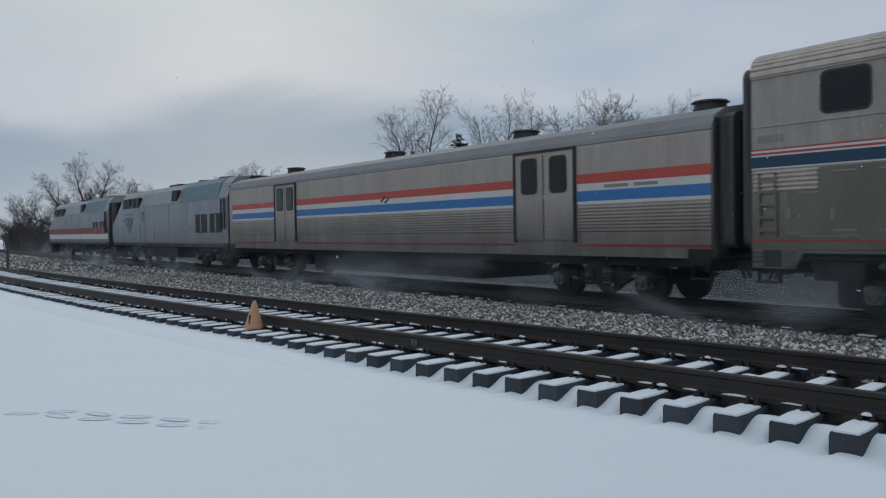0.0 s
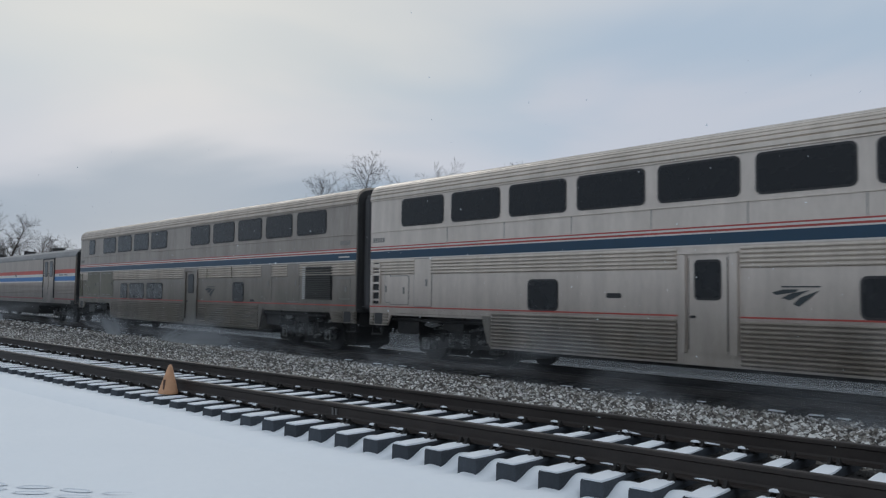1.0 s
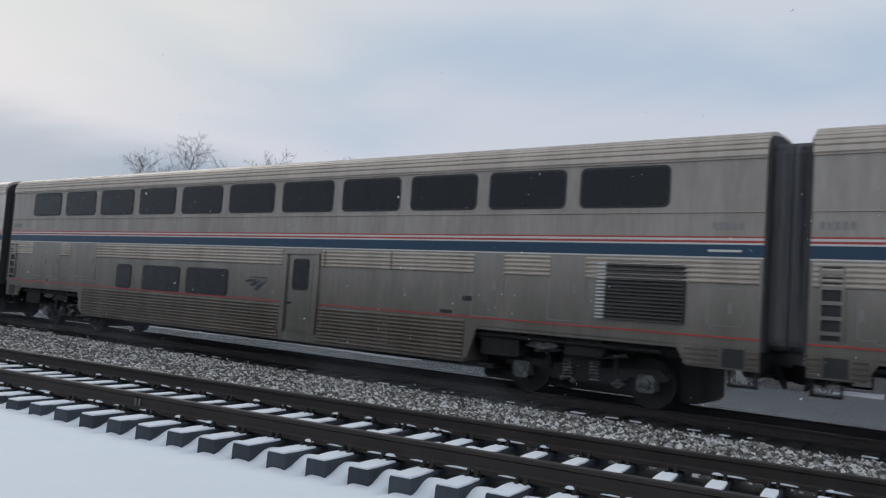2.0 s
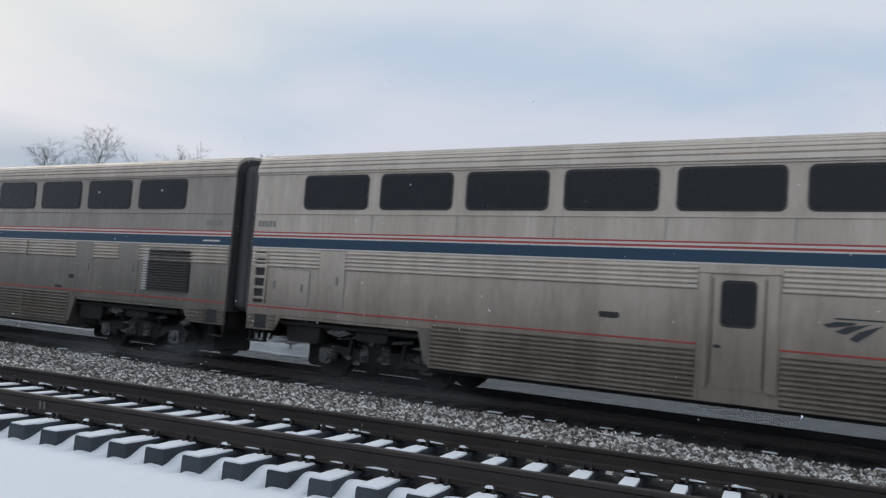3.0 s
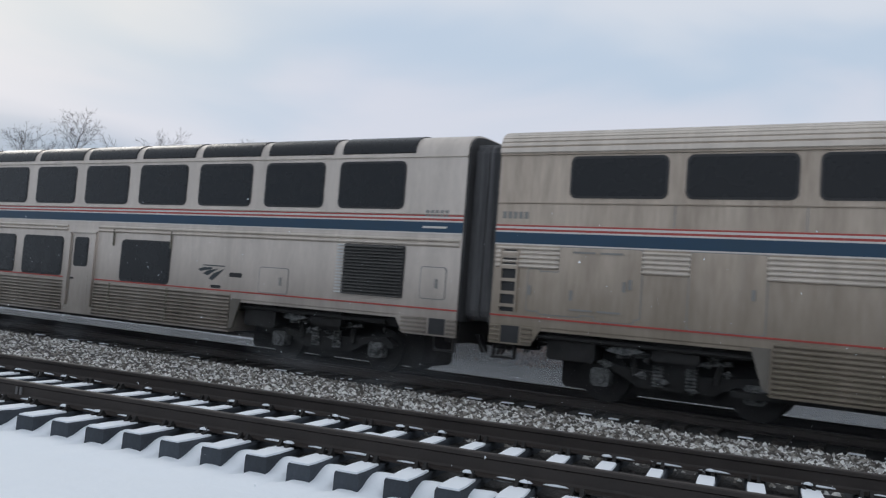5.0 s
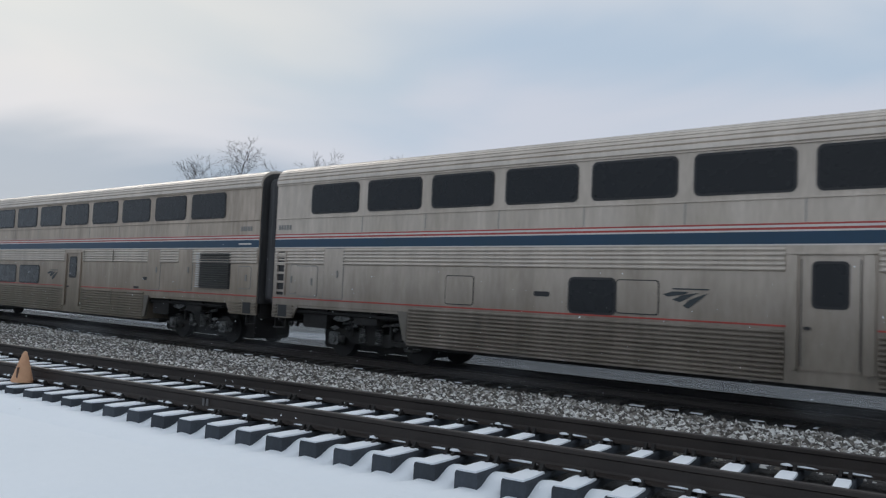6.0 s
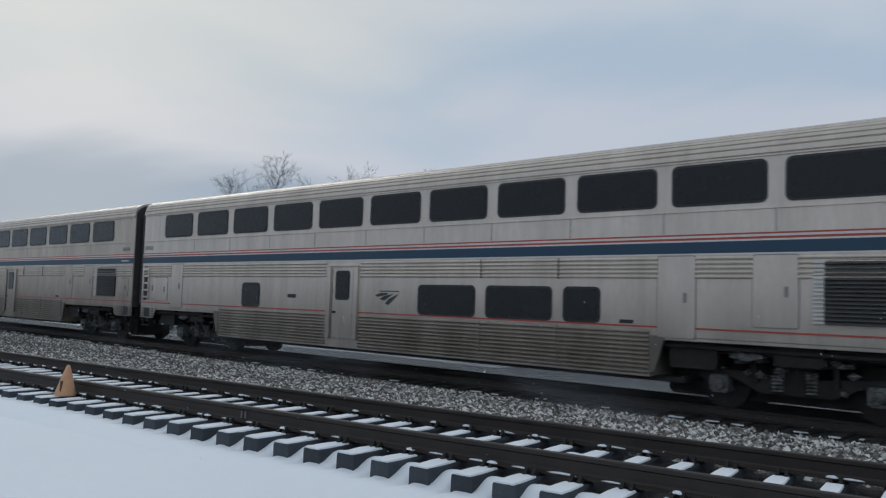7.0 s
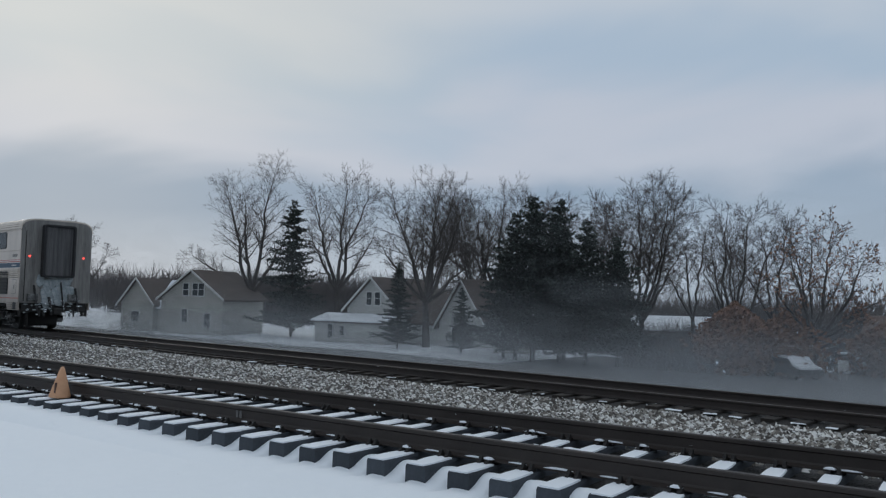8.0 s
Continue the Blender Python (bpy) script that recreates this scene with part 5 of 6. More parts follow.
# ---------------------------------------------------------------- trees
def limb(rng, p, q, r0, r1, level, limbs, twigs, dense):
    """A limb from p to q that wavers, thins out and sheds finer ones, three levels deep."""
    n = (9, 4, 2, 1)[level]
    length = (q - p).length
    pts, off = [p], Vector((0, 0, 0))
    for i in range(1, n + 1):
        off += Vector((rng.uniform(-1, 1), rng.uniform(-1, 1), rng.uniform(-0.4, 0.7))) * length * (0.035 if level < 2 else 0.06)
        pts.append(p.lerp(q, i / n) + off * (1 - 0.3 * i / n))
    for i in range(n):
        a, b = r0 + (r1 - r0) * i / n, r0 + (r1 - r0) * (i + 1) / n
        (limbs if level < 2 else twigs).append((pts[i], pts[i + 1], a, b))
    if level == 3:
        return
    count = max(3, int(dense * (length * 2.1 if level == 0 else (0, 9, 6)[level])))
    d = (q - p).normalized()
    turn = rng.uniform(0, 6.283)
    for k in range(count):
        s = 0.10 + 0.90 * (k + rng.random()) / count
        i = min(n - 1, int(s * n))
        c = pts[i].lerp(pts[i + 1], s * n - i)
        turn += 2.4 + rng.uniform(-0.5, 0.5)
        u = d.orthogonal().normalized()
        w = d.cross(u)
        out = u * math.cos(turn) + w * math.sin(turn)
        e = (d * rng.uniform(0.6, 0.95) + out * rng.uniform(0.55, 1.05) * (1.1, 1.0, 0.8)[level] + Vector((0, 0, rng.uniform(-0.1, 0.32)))).normalized()
        ln = min(4.2, length * (0.34, 0.52, 0.62)[level]) * (1.05 - (0.18, 0.40, 0.40)[level] * s) * rng.uniform(0.55, 1.2)
        r = max(0.011, (r0 + (r1 - r0) * s) * 0.42)
        limb(rng, c, c + e * ln, r, max(0.008, r * 0.3), level + 1, limbs, twigs, dense)


def bare_tree(seed, tips, fork, trunk=0.34, dense=1.0, leaves=0):
    """tips: where the main limbs end, as (across, up) from the foot; they part at the height fork."""
    rng = random.Random(seed)
    limbs, twigs = [], []
    foot = Vector((0, 0, -0.2))
    head = Vector((rng.uniform(-0.25, 0.25), rng.uniform(-0.2, 0.2), fork))
    mid = foot.lerp(head, 0.5) + Vector((rng.uniform(-0.15, 0.15), 0, 0))
    limbs += [(foot, mid, trunk * 1.15, trunk * 0.95), (mid, head, trunk * 0.95, trunk * 0.85)]
    for k, (w, h) in enumerate(tips):
        w, h = w * 0.96, h * 0.93
        tip = Vector((w, rng.uniform(-0.16, 0.16) * h + (1 if k % 2 else -1) * 0.06 * h, h))
        start = head if h > fork * 1.8 else foot.lerp(head, 0.75)
        bow = start.lerp(tip, 0.4) + Vector((w * 0.12, 0, -0.02 * h if abs(w) < 0.5 * h else 0.0))
        r = trunk * (0.62 if h > fork * 1.8 else 0.36)
        limbs.append((start, start.lerp(bow, 0.5), r, r * 0.9))
        limb(rng, start.lerp(bow, 0.5), tip, r * 0.9, 0.020, 0, limbs, twigs, dense)
    t = thing("bare_tree", "leafless winter tree with fine grey-brown twigs" if not leaves else "nearly bare tree holding some withered brown leaves", "tree", "trees behind the tracks")
    b = Build()
    for p, q, r0, r1 in limbs:
        b.tube(p, q, r0, r1, 5, False)
    part("trunk", b, BARK, t, "dark bare trunk and limbs", smooth=True)
    b = Build()
    for p, q, r0, r1 in twigs:
        b.tube(p, q, max(r0 * 0.8, 0.0115), max(r1 * 0.8, 0.008), 3, False)
    part("crown", b, TWIG, t, "fine bare twigs")
    if leaves:
        b = Build()
        for _ in range(leaves):
            c = rng.choice(twigs)[1]
            u = Vector((rng.uniform(-1, 1), rng.uniform(-1, 1), rng.uniform(-1, 1))).normalized() * 0.12
            v = u.orthogonal().normalized() * 0.07
            b.add([c - u, c + v, c + u, c - v], [(0, 1, 2, 3)])
        part("withered_leaves", b, BROWN_LEAF, t, "clinging brown leaves")
    return t


def conifer(seed, height, width, ragged=1.0, foot=0.16, lift=0.0):
    """A dark spruce: whorls of drooping boughs set with needle sprays, gaps between them."""
    rng = random.Random(seed)
    t = thing("conifer", "dark green ragged conifer", "tree", "trees behind the tracks")
    part("trunk", Build().tube((0, 0, -0.3), (0, 0, height * 0.97), 0.22, 0.03, 8), BARK, t)
    bough, needles = Build(), Build()
    z = height * foot
    while z < height * 0.985:
        f = 1 - z / height
        n = rng.randint(6, 9) if f > 0.1 else 4
        a0 = rng.uniform(0, 6.28)
        for i in range(n):
            a = a0 + 6.28 * i / n + rng.uniform(-0.3, 0.3)
            ln = width * (0.06 + f ** 0.92) * rng.uniform(0.45, 1.0) ** ragged
            dr = rng.uniform(-0.28, 0.30) + lift
            p0 = Vector((0, 0, z))
            p1 = p0 + Vector((math.cos(a) * ln, math.sin(a) * ln, ln * dr))
            bough.tube(p0, p1, 0.035, 0.012, 3, False)
            m = max(4, int(ln * 9))
            for k in range(m):
                s = (k + rng.random()) / m
                c = p0.lerp(p1, 0.12 + 0.9 * s)
                for _ in range(3):
                    u = Vector((rng.uniform(-1, 1), rng.uniform(-1, 1), rng.uniform(-0.9, 0.7))).normalized() * rng.uniform(0.22, 0.5) * (1.1 - 0.4 * s)
                    v = u.cross(Vector((rng.uniform(-1, 1), rng.uniform(-1, 1), 1))).normalized() * 0.09
                    needles.add([c - v, c + v, c + u + v * 0.4, c + u - v * 0.4], [(0, 1, 2, 3)])
        z += height * rng.uniform(0.022, 0.042)
    part("bough", bough, BARK, t)
    part("needles", needles, NEEDLE, t)
    return t


def ground_at(x, y):
    return ground_z(x, y) - 0.05


def plant(ob, x, y, turn=0, size=1.0):
    ob.matrix_basis = pose(x, y, ground_at(x, y), 0, 0, turn) @ Matrix.Diagonal((size, size, size, 1))
    return ob


def again(ob, x, y, turn, size):
    c = copy_thing(ob, Matrix())
    return plant(c, x, y, turn, size)


def build_trees():
    big = plant(bare_tree(3, [(-5.2, 21.0), (2.3, 23.6), (-1.8, 19.4), (-9.3, 11.4), (-7.5, 7.0), (5.0, 15.0)], 5.2, 0.46), -91.0, 58, 55)
    tall = plant(bare_tree(8, [(-3.1, 19.3), (0.2, 20.6), (3.5, 18.7), (-3.9, 13.4), (4.2, 13.0)], 6.0, 0.38, 1.1), -76.0, 60, 50)
    twin = plant(bare_tree(14, [(-3.3, 16.5), (0.5, 18.0), (4.4, 15.8), (-4.6, 11.0), (2.3, 17.2), (4.6, 9.5)], 4.6, 0.38, 1.15), -57.3, 56, 43)
    upright = plant(bare_tree(21, [(-2.6, 13.4), (0.4, 14.6), (2.9, 13.8), (-1.2, 14.3), (1.8, 14.3), (3.0, 10.5)], 3.4, 0.26, 1.2), -32.7, 56, 28)
    slim = plant(bare_tree(41, [(-1.1, 11.8), (1.3, 12.6), (-2.4, 9.7)], 3.6, 0.20, 1.1), -32.1, 64, 25)
    stems = plant(bare_tree(45, [(-0.3, 12.7), (2.0, 12.7), (3.8, 10.9), (-1.6, 10.5), (-2.6, 8.0)], 2.6, 0.24, 1.1), -26.0, 58, 22)
    oak = plant(bare_tree(33, [(-1.4, 9.5), (1.4, 11.0), (3.4, 8.7), (4.6, 6.0), (-2.8, 7.2), (3.2, 4.6), (-2.6, 5.0)], 2.6, 0.25, 1.1, leaves=1300), -18.7, 54, 18)
    again(tall, -56.0, 66, 38, 0.88)
    again(slim, -25.0, 64, 20, 1.02)
    again(twin, -66.0, 74, 190, 0.98)
    again(upright, -50.5, 68, 120, 1.08)
    again(slim, -21.5, 62, 150, 0.92)
    again(upright, -78.0, 78, 60, 1.25)
    again(slim, -70.0, 76, 210, 1.25)
    again(slim, -62.0, 70, 300, 1.15)
    again(upright, -40.0, 64, 200, 0.95)
    again(slim, -29.0, 66, 100, 0.95)
    again(stems, -14.0, 66, 100, 0.80)
    again(oak, -8.5, 60, 60, 0.85)
    # farther along the line
    broad = plant(bare_tree(52, [(-10.5, 9.5), (-7.0, 14.0), (-1.5, 16.6), (4.0, 16.2), (9.5, 12.0), (0.5, 12.5), (-9.0, 5.5), (-4.5, 11.0), (6.5, 9.5)], 4.2, 0.50, 1.25), -146.0, 27, 78)
    again(broad, -172.0, 22, 250, 0.72)
    again(twin, -150.0, 34, 70, 0.80)
    again(upright, -176.0, 66, 70, 1.25)
    again(slim, -193.0, 72, 50, 1.35)
    again(slim, -160.0, 66, 200, 1.45)
    # conifers: one slim spruce, a ragged clump, and small ones by the houses
    spruce = plant(conifer(6, 17.6, 6.2, 1.2, 0.07, 0.05), -81.3, 57, 200)
    ragged = plant(conifer(5, 13.9, 6.6, 1.3, 0.11, 0.12), -39.6, 50)
    again(ragged, -37.3, 50.5, 130, 0.97)
    again(ragged, -41.8, 50.6, 70, 0.91)
    again(ragged, -34.5, 50.0, 250, 0.83)
    again(ragged, -31.9, 50.4, 20, 0.73)
    again(ragged, -43.4, 51.0, 300, 0.66)
    again(ragged, -38.2, 52.5, 190, 0.80)
    again(spruce, -57.5, 52, 100, 0.50)
    again(spruce, -49.1, 52, 10, 0.36)


build_trees()


def brush(name, x0, x1, y0, y1, height, count, seed, mat, label, thick=0.03):
    """A thicket of thin forked stems in one mesh."""
    rng = random.Random(seed)
    b = Build()
    for _ in range(count):
        x, y = rng.uniform(x0, x1), rng.uniform(y0, y1)
        p = Vector((x, y, ground_at(x, y)))
        h = height * rng.uniform(0.45, 1.0) * (0.7 + 0.3 * math.sin(3.1 * (x - x0) / max(1, x1 - x0)))
        d = Vector((rng.uniform(-0.25, 0.25), rng.uniform(-0.25, 0.25), 1)).normalized()
        q = p + d * h * 0.55
        b.tube(p, q, thick, thick * 0.7, 3, False)
        for _ in range(4):
            e = (d + Vector((rng.uniform(-1, 1), rng.uniform(-1, 1), rng.uniform(-0.2, 0.6))) * 0.7).normalized()
            s = p.lerp(q, rng.uniform(0.4, 1.0))
            b.tube(s, s + e * h * 0.45, thick * 0.6, thick * 0.3, 3, False)
    return tagged(new(name, b.mesh(name, mat)), label, "undergrowth", kind="stuff")


def leafy_shrub(x, y, w, h, seed, count):
    rng = random.Random(seed)
    t = thing("shrub", "dense rusty-brown shrub with withered leaves", "shrub", "brown shrubs behind the tracks")
    t.matrix_basis = pose(x, y, ground_at(x, y))
    st, lf = Build(), Build()
    for _ in range(70):
        e = Vector((rng.gauss(0, w * 0.3), rng.gauss(0, w * 0.25), h * rng.uniform(0.5, 1.0)))
        m = Vector((e.x * 0.4, e.y * 0.4, e.z * 0.5))
        st.tube((e.x * 0.1, e.y * 0.1, 0), m, 0.04, 0.03, 3, False).tube(m, e, 0.03, 0.01, 3, False)
    for _ in range(count):
        a, r = rng.uniform(0, 6.28), abs(rng.gauss(0, 0.42))
        z = h * min(1.0, rng.random() ** 0.8) * max(0.2, 1 - 0.35 * r)
        c = Vector((math.cos(a) * r * w * 0.9, math.sin(a) * r * w * 0.7, z))
        u = Vector((rng.uniform(-1, 1), rng.uniform(-1, 1), rng.uniform(-1, 1))).normalized() * 0.19
        v = u.orthogonal().normalized() * 0.12
        lf.add([c - u, c + v, c + u, c - v], [(0, 1, 2, 3)])
    part("stem", st, TWIG, t)
    part("leaves", lf, BROWN_LEAF, t)


leafy_shrub(-23.6, 52.5, 3.2, 5.2, 1, 11000)
leafy_shrub(-20.4, 54.0, 2.8, 4.8, 2, 9000)
leafy_shrub(-15.5, 60.0, 3.2, 4.0, 3, 8000)
brush("undergrowth", -50, -12, 62, 72, 4.2, 2200, 5, TWIG, "thicket of bare grey-brown brush")
brush("undergrowth", -32, -24, 50, 53, 2.2, 260, 6, TWIG, "low bare brush at the foot of the trees")
brush("undergrowth", -152, -126, 15, 21, 6.5, 900, 15, TWIG, "tall dark thicket beside the line", 0.05)
brush("background_woods", -190, -70, 84, 100, 11.0, 6500, 25, TWIG, "grey bare woods behind the houses", 0.034)
brush("background_woods", -70, -20, 84, 100, 7.5, 4200, 26, TWIG, "grey bare woods behind the houses", 0.032)
brush("far_woods", -420, -95, 95, 150, 15.0, 3600, 7, TWIG, "distant bare winter woods", 0.12)
brush("far_woods", -900, -500, -40, 120, 7.0, 1500, 8, TWIG, "distant bare winter woods along the line", 0.16)
brush("far_woods", -95, 90, 100, 150, 10.0, 1500, 9, TWIG, "distant bare winter woods", 0.10)


# ---------------------------------------------------------------- houses
def house_window(parent, x, y, z, w, h):
    f = part("window", Build().soft_box(x - w / 2 - 0.1, x + w / 2 + 0.1, y - 0.06, y + 0.02, z - 0.1, z + h + 0.1, 0.02), TRIM, parent)
    part("pane", Build().box(x - w / 2, x + w / 2, y - 0.075, y - 0.055, z, z + h), PANE, f)
    part("glazing_bar", Build().box(x - w / 2, x + w / 2, y - 0.085, y - 0.06, z + h / 2 - 0.03, z + h / 2 + 0.03), TRIM, f)


def gable_block(parent, x0, x1, y0, y1, h, peak, wall, roofm, snow=0.3, along="y", name="wall"):
    """Walls with a gable facing the tracks (ridge along y) or sideways (ridge along x), and a roof with thickness."""
    if along == "y":
        m = (x0 + x1) / 2
        part(name, Build().prism_y([(x0, 0), (x1, 0), (x1, h), (m, peak), (x0, h)], y0, y1), wall, parent)
        r = Build()
        for a, b_ in ((x0, -1), (x1, 1)):
            e = a + b_ * 0.5
            ze = h - 0.5 * (peak - h) / (m - x0)
            r.prism_y([(e, ze), (m, peak + 0.02), (m, peak + 0.25), (e, ze + 0.22)], y0 - 0.45, y1 + 0.45)
        part("roof", r, roofm, parent)
        s = Build()
        for a, b_ in ((x0, -1), (x1, 1)):
            e = a + b_ * 0.5
            ze = h - 0.5 * (peak - h) / (m - x0)
            s.prism_y([(e, ze - 0.02), (m, peak + 0.03), (m, peak + 0.28), (e, ze + 0.25)], y0 - 0.52, y0 - 0.40)
        part("bargeboard", s, TRIM, parent, "white gable trim")
        if snow:
            q = Build()
            for k in range(4):
                f0, f1 = 0.08 + 0.24 * k, 0.08 + 0.24 * k + 0.20 * snow * 2
                a = x0 - 0.4
                q.prism_y([(a + (m - a) * f0, h + (peak - h) * f0 + 0.06), (a + (m - a) * min(1, f1), h + (peak - h) * min(1, f1) + 0.06), (a + (m - a) * min(1, f1), h + (peak - h) * min(1, f1) + 0.30), (a + (m - a) * f0, h + (peak - h) * f0 + 0.30)],
                          y0 + 0.6 + 1.1 * (k % 3), y1 - 1.0 - 0.8 * (k % 2))
            part("roof_snow", q, SNOWCAP, parent, "patches of snow on the roof")
    else:
        m = (y0 + y1) / 2
        part(name, Build().prism_x([(y0, 0), (y1, 0), (y1, h), (m, peak), (y0, h)], x0, x1), wall, parent)
        r = Build()
        for a, b_ in ((y0, -1), (y1, 1)):
            e = a + b_ * 0.5
            ze = h - 0.5 * (peak - h) / (m - y0)
            r.prism_x([(e, ze), (m, peak + 0.02), (m, peak + 0.25), (e, ze + 0.22)], x0 - 0.4, x1 + 0.4)
        part("roof", r, roofm, parent)
        if snow:
            e = y0 - 0.5
            ze = h - 0.5 * (peak - h) / (m - y0)
            part("roof_snow", Build().prism_x([(e - 0.03, ze + 0.15), (m, peak + 0.26), (m, peak + 0.34), (e - 0.03, ze + 0.32)], x0 - 0.3, x1 + 0.3), SNOWCAP, parent, "snow lying on the roof slope")


def houses():
    h = thing("house", "cream two-storey gabled house with brown roof and snow patches", "house", "houses beyond the tracks")
    gable_block(h, -4.6, 4.6, 0, 9, 4.6, 7.9, SIDING, SHINGLE, 0.35)
    gable_block(h, -13.6, -8.4, 3.0, 9, 3.9, 6.9, SIDING, SHINGLE, 0.0, name="wing_wall")
    gable_block(h, -8.4, -4.6, 4.0, 10, 3.4, 6.6, SIDING, SHINGLE, 0.2, "x", name="link_wall")
    for x, z in ((-0.9, 4.9), (0.5, 4.9), (1.4, 4.9)):
        house_window(h, x, 0, z, 0.75, 1.5)
    house_window(h, -1.0, 0, 1.6, 0.8, 1.6)
    house_window(h, 2.4, 0, 1.0, 0.9, 1.7)
    house_window(h, -11.2, 3.0, 1.4, 1.2, 1.3)
    house_window(h, -6.4, 4.0, 1.6, 1.0, 1.0)
    h.matrix_basis = pose(-91.0, 49, ground_at(-91, 49), 0, 0, 22)
    w = thing("house", "white house with steep gables and a snowy porch roof", "house", "houses beyond the tracks")
    gable_block(w, -4.2, 3.0, 0, 9, 3.9, 7.2, SIDING_WHITE, SHINGLE, 0.0)
    gable_block(w, 8.2, 13.8, 0.5, 9, 2.7, 7.0, SIDING_WHITE, SHINGLE, 0.0, name="wing_wall")
    gable_block(w, 3.0, 8.2, 2.0, 9, 2.7, 6.0, SIDING_WHITE, SHINGLE, 0.0, "x", name="link_wall")
    part("porch_roof", Build().prism_x([(-2.6, 2.25), (0.0, 3.05), (0.0, 3.2), (-2.7, 2.4)], -7.2, 3.4), SHINGLE, w)
    part("porch_snow", Build().prism_x([(-2.75, 2.40), (0.0, 3.21), (0.0, 3.32), (-2.75, 2.54)], -7.3, 3.5), SNOWCAP, w, "snow on the porch roof")
    part("porch_wall", Build().box(-7.0, 3.2, -2.3, 0, 0, 2.35), SIDING_WHITE, w)
    house_window(w, -1.0, 0, 4.3, 0.7, 1.4)
    house_window(w, 0.2, 0, 4.3, 0.7, 1.4)
    house_window(w, -4.6, -2.3, 0.6, 0.7, 1.5)
    house_window(w, -2.9, -2.3, 0.9, 0.6, 1.0)
    house_window(w, 5.4, 2.0, 0.6, 0.9, 1.4)
    house_window(w, 10.4, 0.5, 0.6, 1.1, 1.5)
    house_window(w, 12.0, 0.5, 0.6, 1.1, 1.5)
    w.matrix_basis = pose(-66.0, 57, ground_at(-66, 57), 0, 0, 8)
    s = thing("shed", "small pale shed with a snow-covered roof", "shed")
    gable_block(s, -1.8, 1.8, 0, 4, 1.9, 2.5, SIDING, SHINGLE, 0.6, "x")
    house_window(s, 0.9, 0, 0.9, 0.7, 0.6)
    s.matrix_basis = pose(-46.2, 56.0, ground_at(-46.2, 56.0), 0, 0, 30)
    g = thing("garage", "low garage with a white snow-covered roof among trees", "garage")
    gable_block(g, -4, 4, 0, 6, 2.3, 3.4, SIDING, SHINGLE, 0.6, "x")
    house_window(g, -1.5, 0, 1.0, 1.0, 0.8)
    g.matrix_basis = pose(-37.5, 70, ground_at(-37.5, 70), 0, 0, 15)
    r = thing("house", "long low brown brick house under a dark roof", "house", "houses beyond the tracks")
    gable_block(r, -8, 10, 0, 8, 2.6, 4.2, BRICK, BRICK, 0.0, "x")
    house_window(r, -4, 0, 1.0, 1.5, 1.1)
    r.matrix_basis = pose(-10.5, 66, ground_at(-10.5, 66), 0, 0, 5)


houses()


def parked_car(x, y, turn, label):
    c = thing("parked_car", label, "car", "cars parked by the houses")
    body = [(-2.1, 0.35), (2.1, 0.35), (2.15, 0.75), (1.25, 0.92), (0.65, 1.40), (-1.2, 1.45), (-1.95, 0.95), (-2.15, 0.8)]
    part("body", Build().prism_y(body, -0.85, 0.85), CARPAINT, c)
    part("windscreen", Build().prism_y([(1.27, 0.93), (0.68, 1.40), (0.70, 1.42), (1.31, 0.95)], -0.75, 0.75), PANE, c)
    part("side_window", Build().prism_y([(0.9, 0.95), (0.55, 1.33), (-1.1, 1.37), (-1.6, 0.97)], -0.865, -0.845), PANE, c)
    part("snow_cover", Build().prism_y([(2.1, 0.78), (1.25, 0.95), (0.66, 1.43), (-1.2, 1.48), (-1.2, 1.58), (0.60, 1.54), (1.2, 1.05), (2.1, 0.88)], -0.80, 0.80), SNOWCAP, c, "layer of snow on bonnet and roof")
    for wx in (-1.35, 1.3):
        for s in (-0.86, 0.70):
            w = part("wheel", Build().tube((wx, s, 0.33), (wx, s + 0.17, 0.33), 0.33, 0.33, 16), BLACK, c)
            part("hub", Build().tube((wx, s - 0.01, 0.33), (wx, s + 0.1, 0.33), 0.18, 0.18, 12), MARK, w)
    c.matrix_basis = pose(x, y, ground_at(x, y) + 0.04, 0, 0, turn)


def road():
    b = Build()
    xs, ys = list(range(-235, 61, 5)), [17.5, 19, 20.5, 22, 23.5, 25, 26.5, 30, 36, 45]
    b.v = [(x, y, ground_z(x, y) + 0.13) for x in xs for y in ys]
    n = len(ys)
    b.f = [(i * n + j, (i + 1) * n + j, (i + 1) * n + j + 1, i * n + j + 1) for i in range(len(xs) - 1) for j in range(n - 1)]
    tagged(new("road", b.mesh("road", ROADMAT)), "grey asphalt street thinly dusted with blown snow", "road", kind="structure")


def forecourt():
    b = Build()
    xs = list(range(-40, 15, 2)) + [16, 19, 24, 32]
    b.v = [(x, y, ground_z(x, y) + 0.07) for x in xs for y in (45, 60)]
    b.f = [(2 * i, 2 * i + 2, 2 * i + 3, 2 * i + 1) for i in range(len(xs) - 1)]
    tagged(new("pavement", b.mesh("pavement", ROADMAT)), "grey paved yard dusted with blown snow before the trees", "pavement", kind="structure")


road()
forecourt()
parked_car(-19.6, 52.5, -38, "dark parked car under a layer of snow")
parked_car(-17.8, 61.0, -40, "dark parked car with snow on its roof")


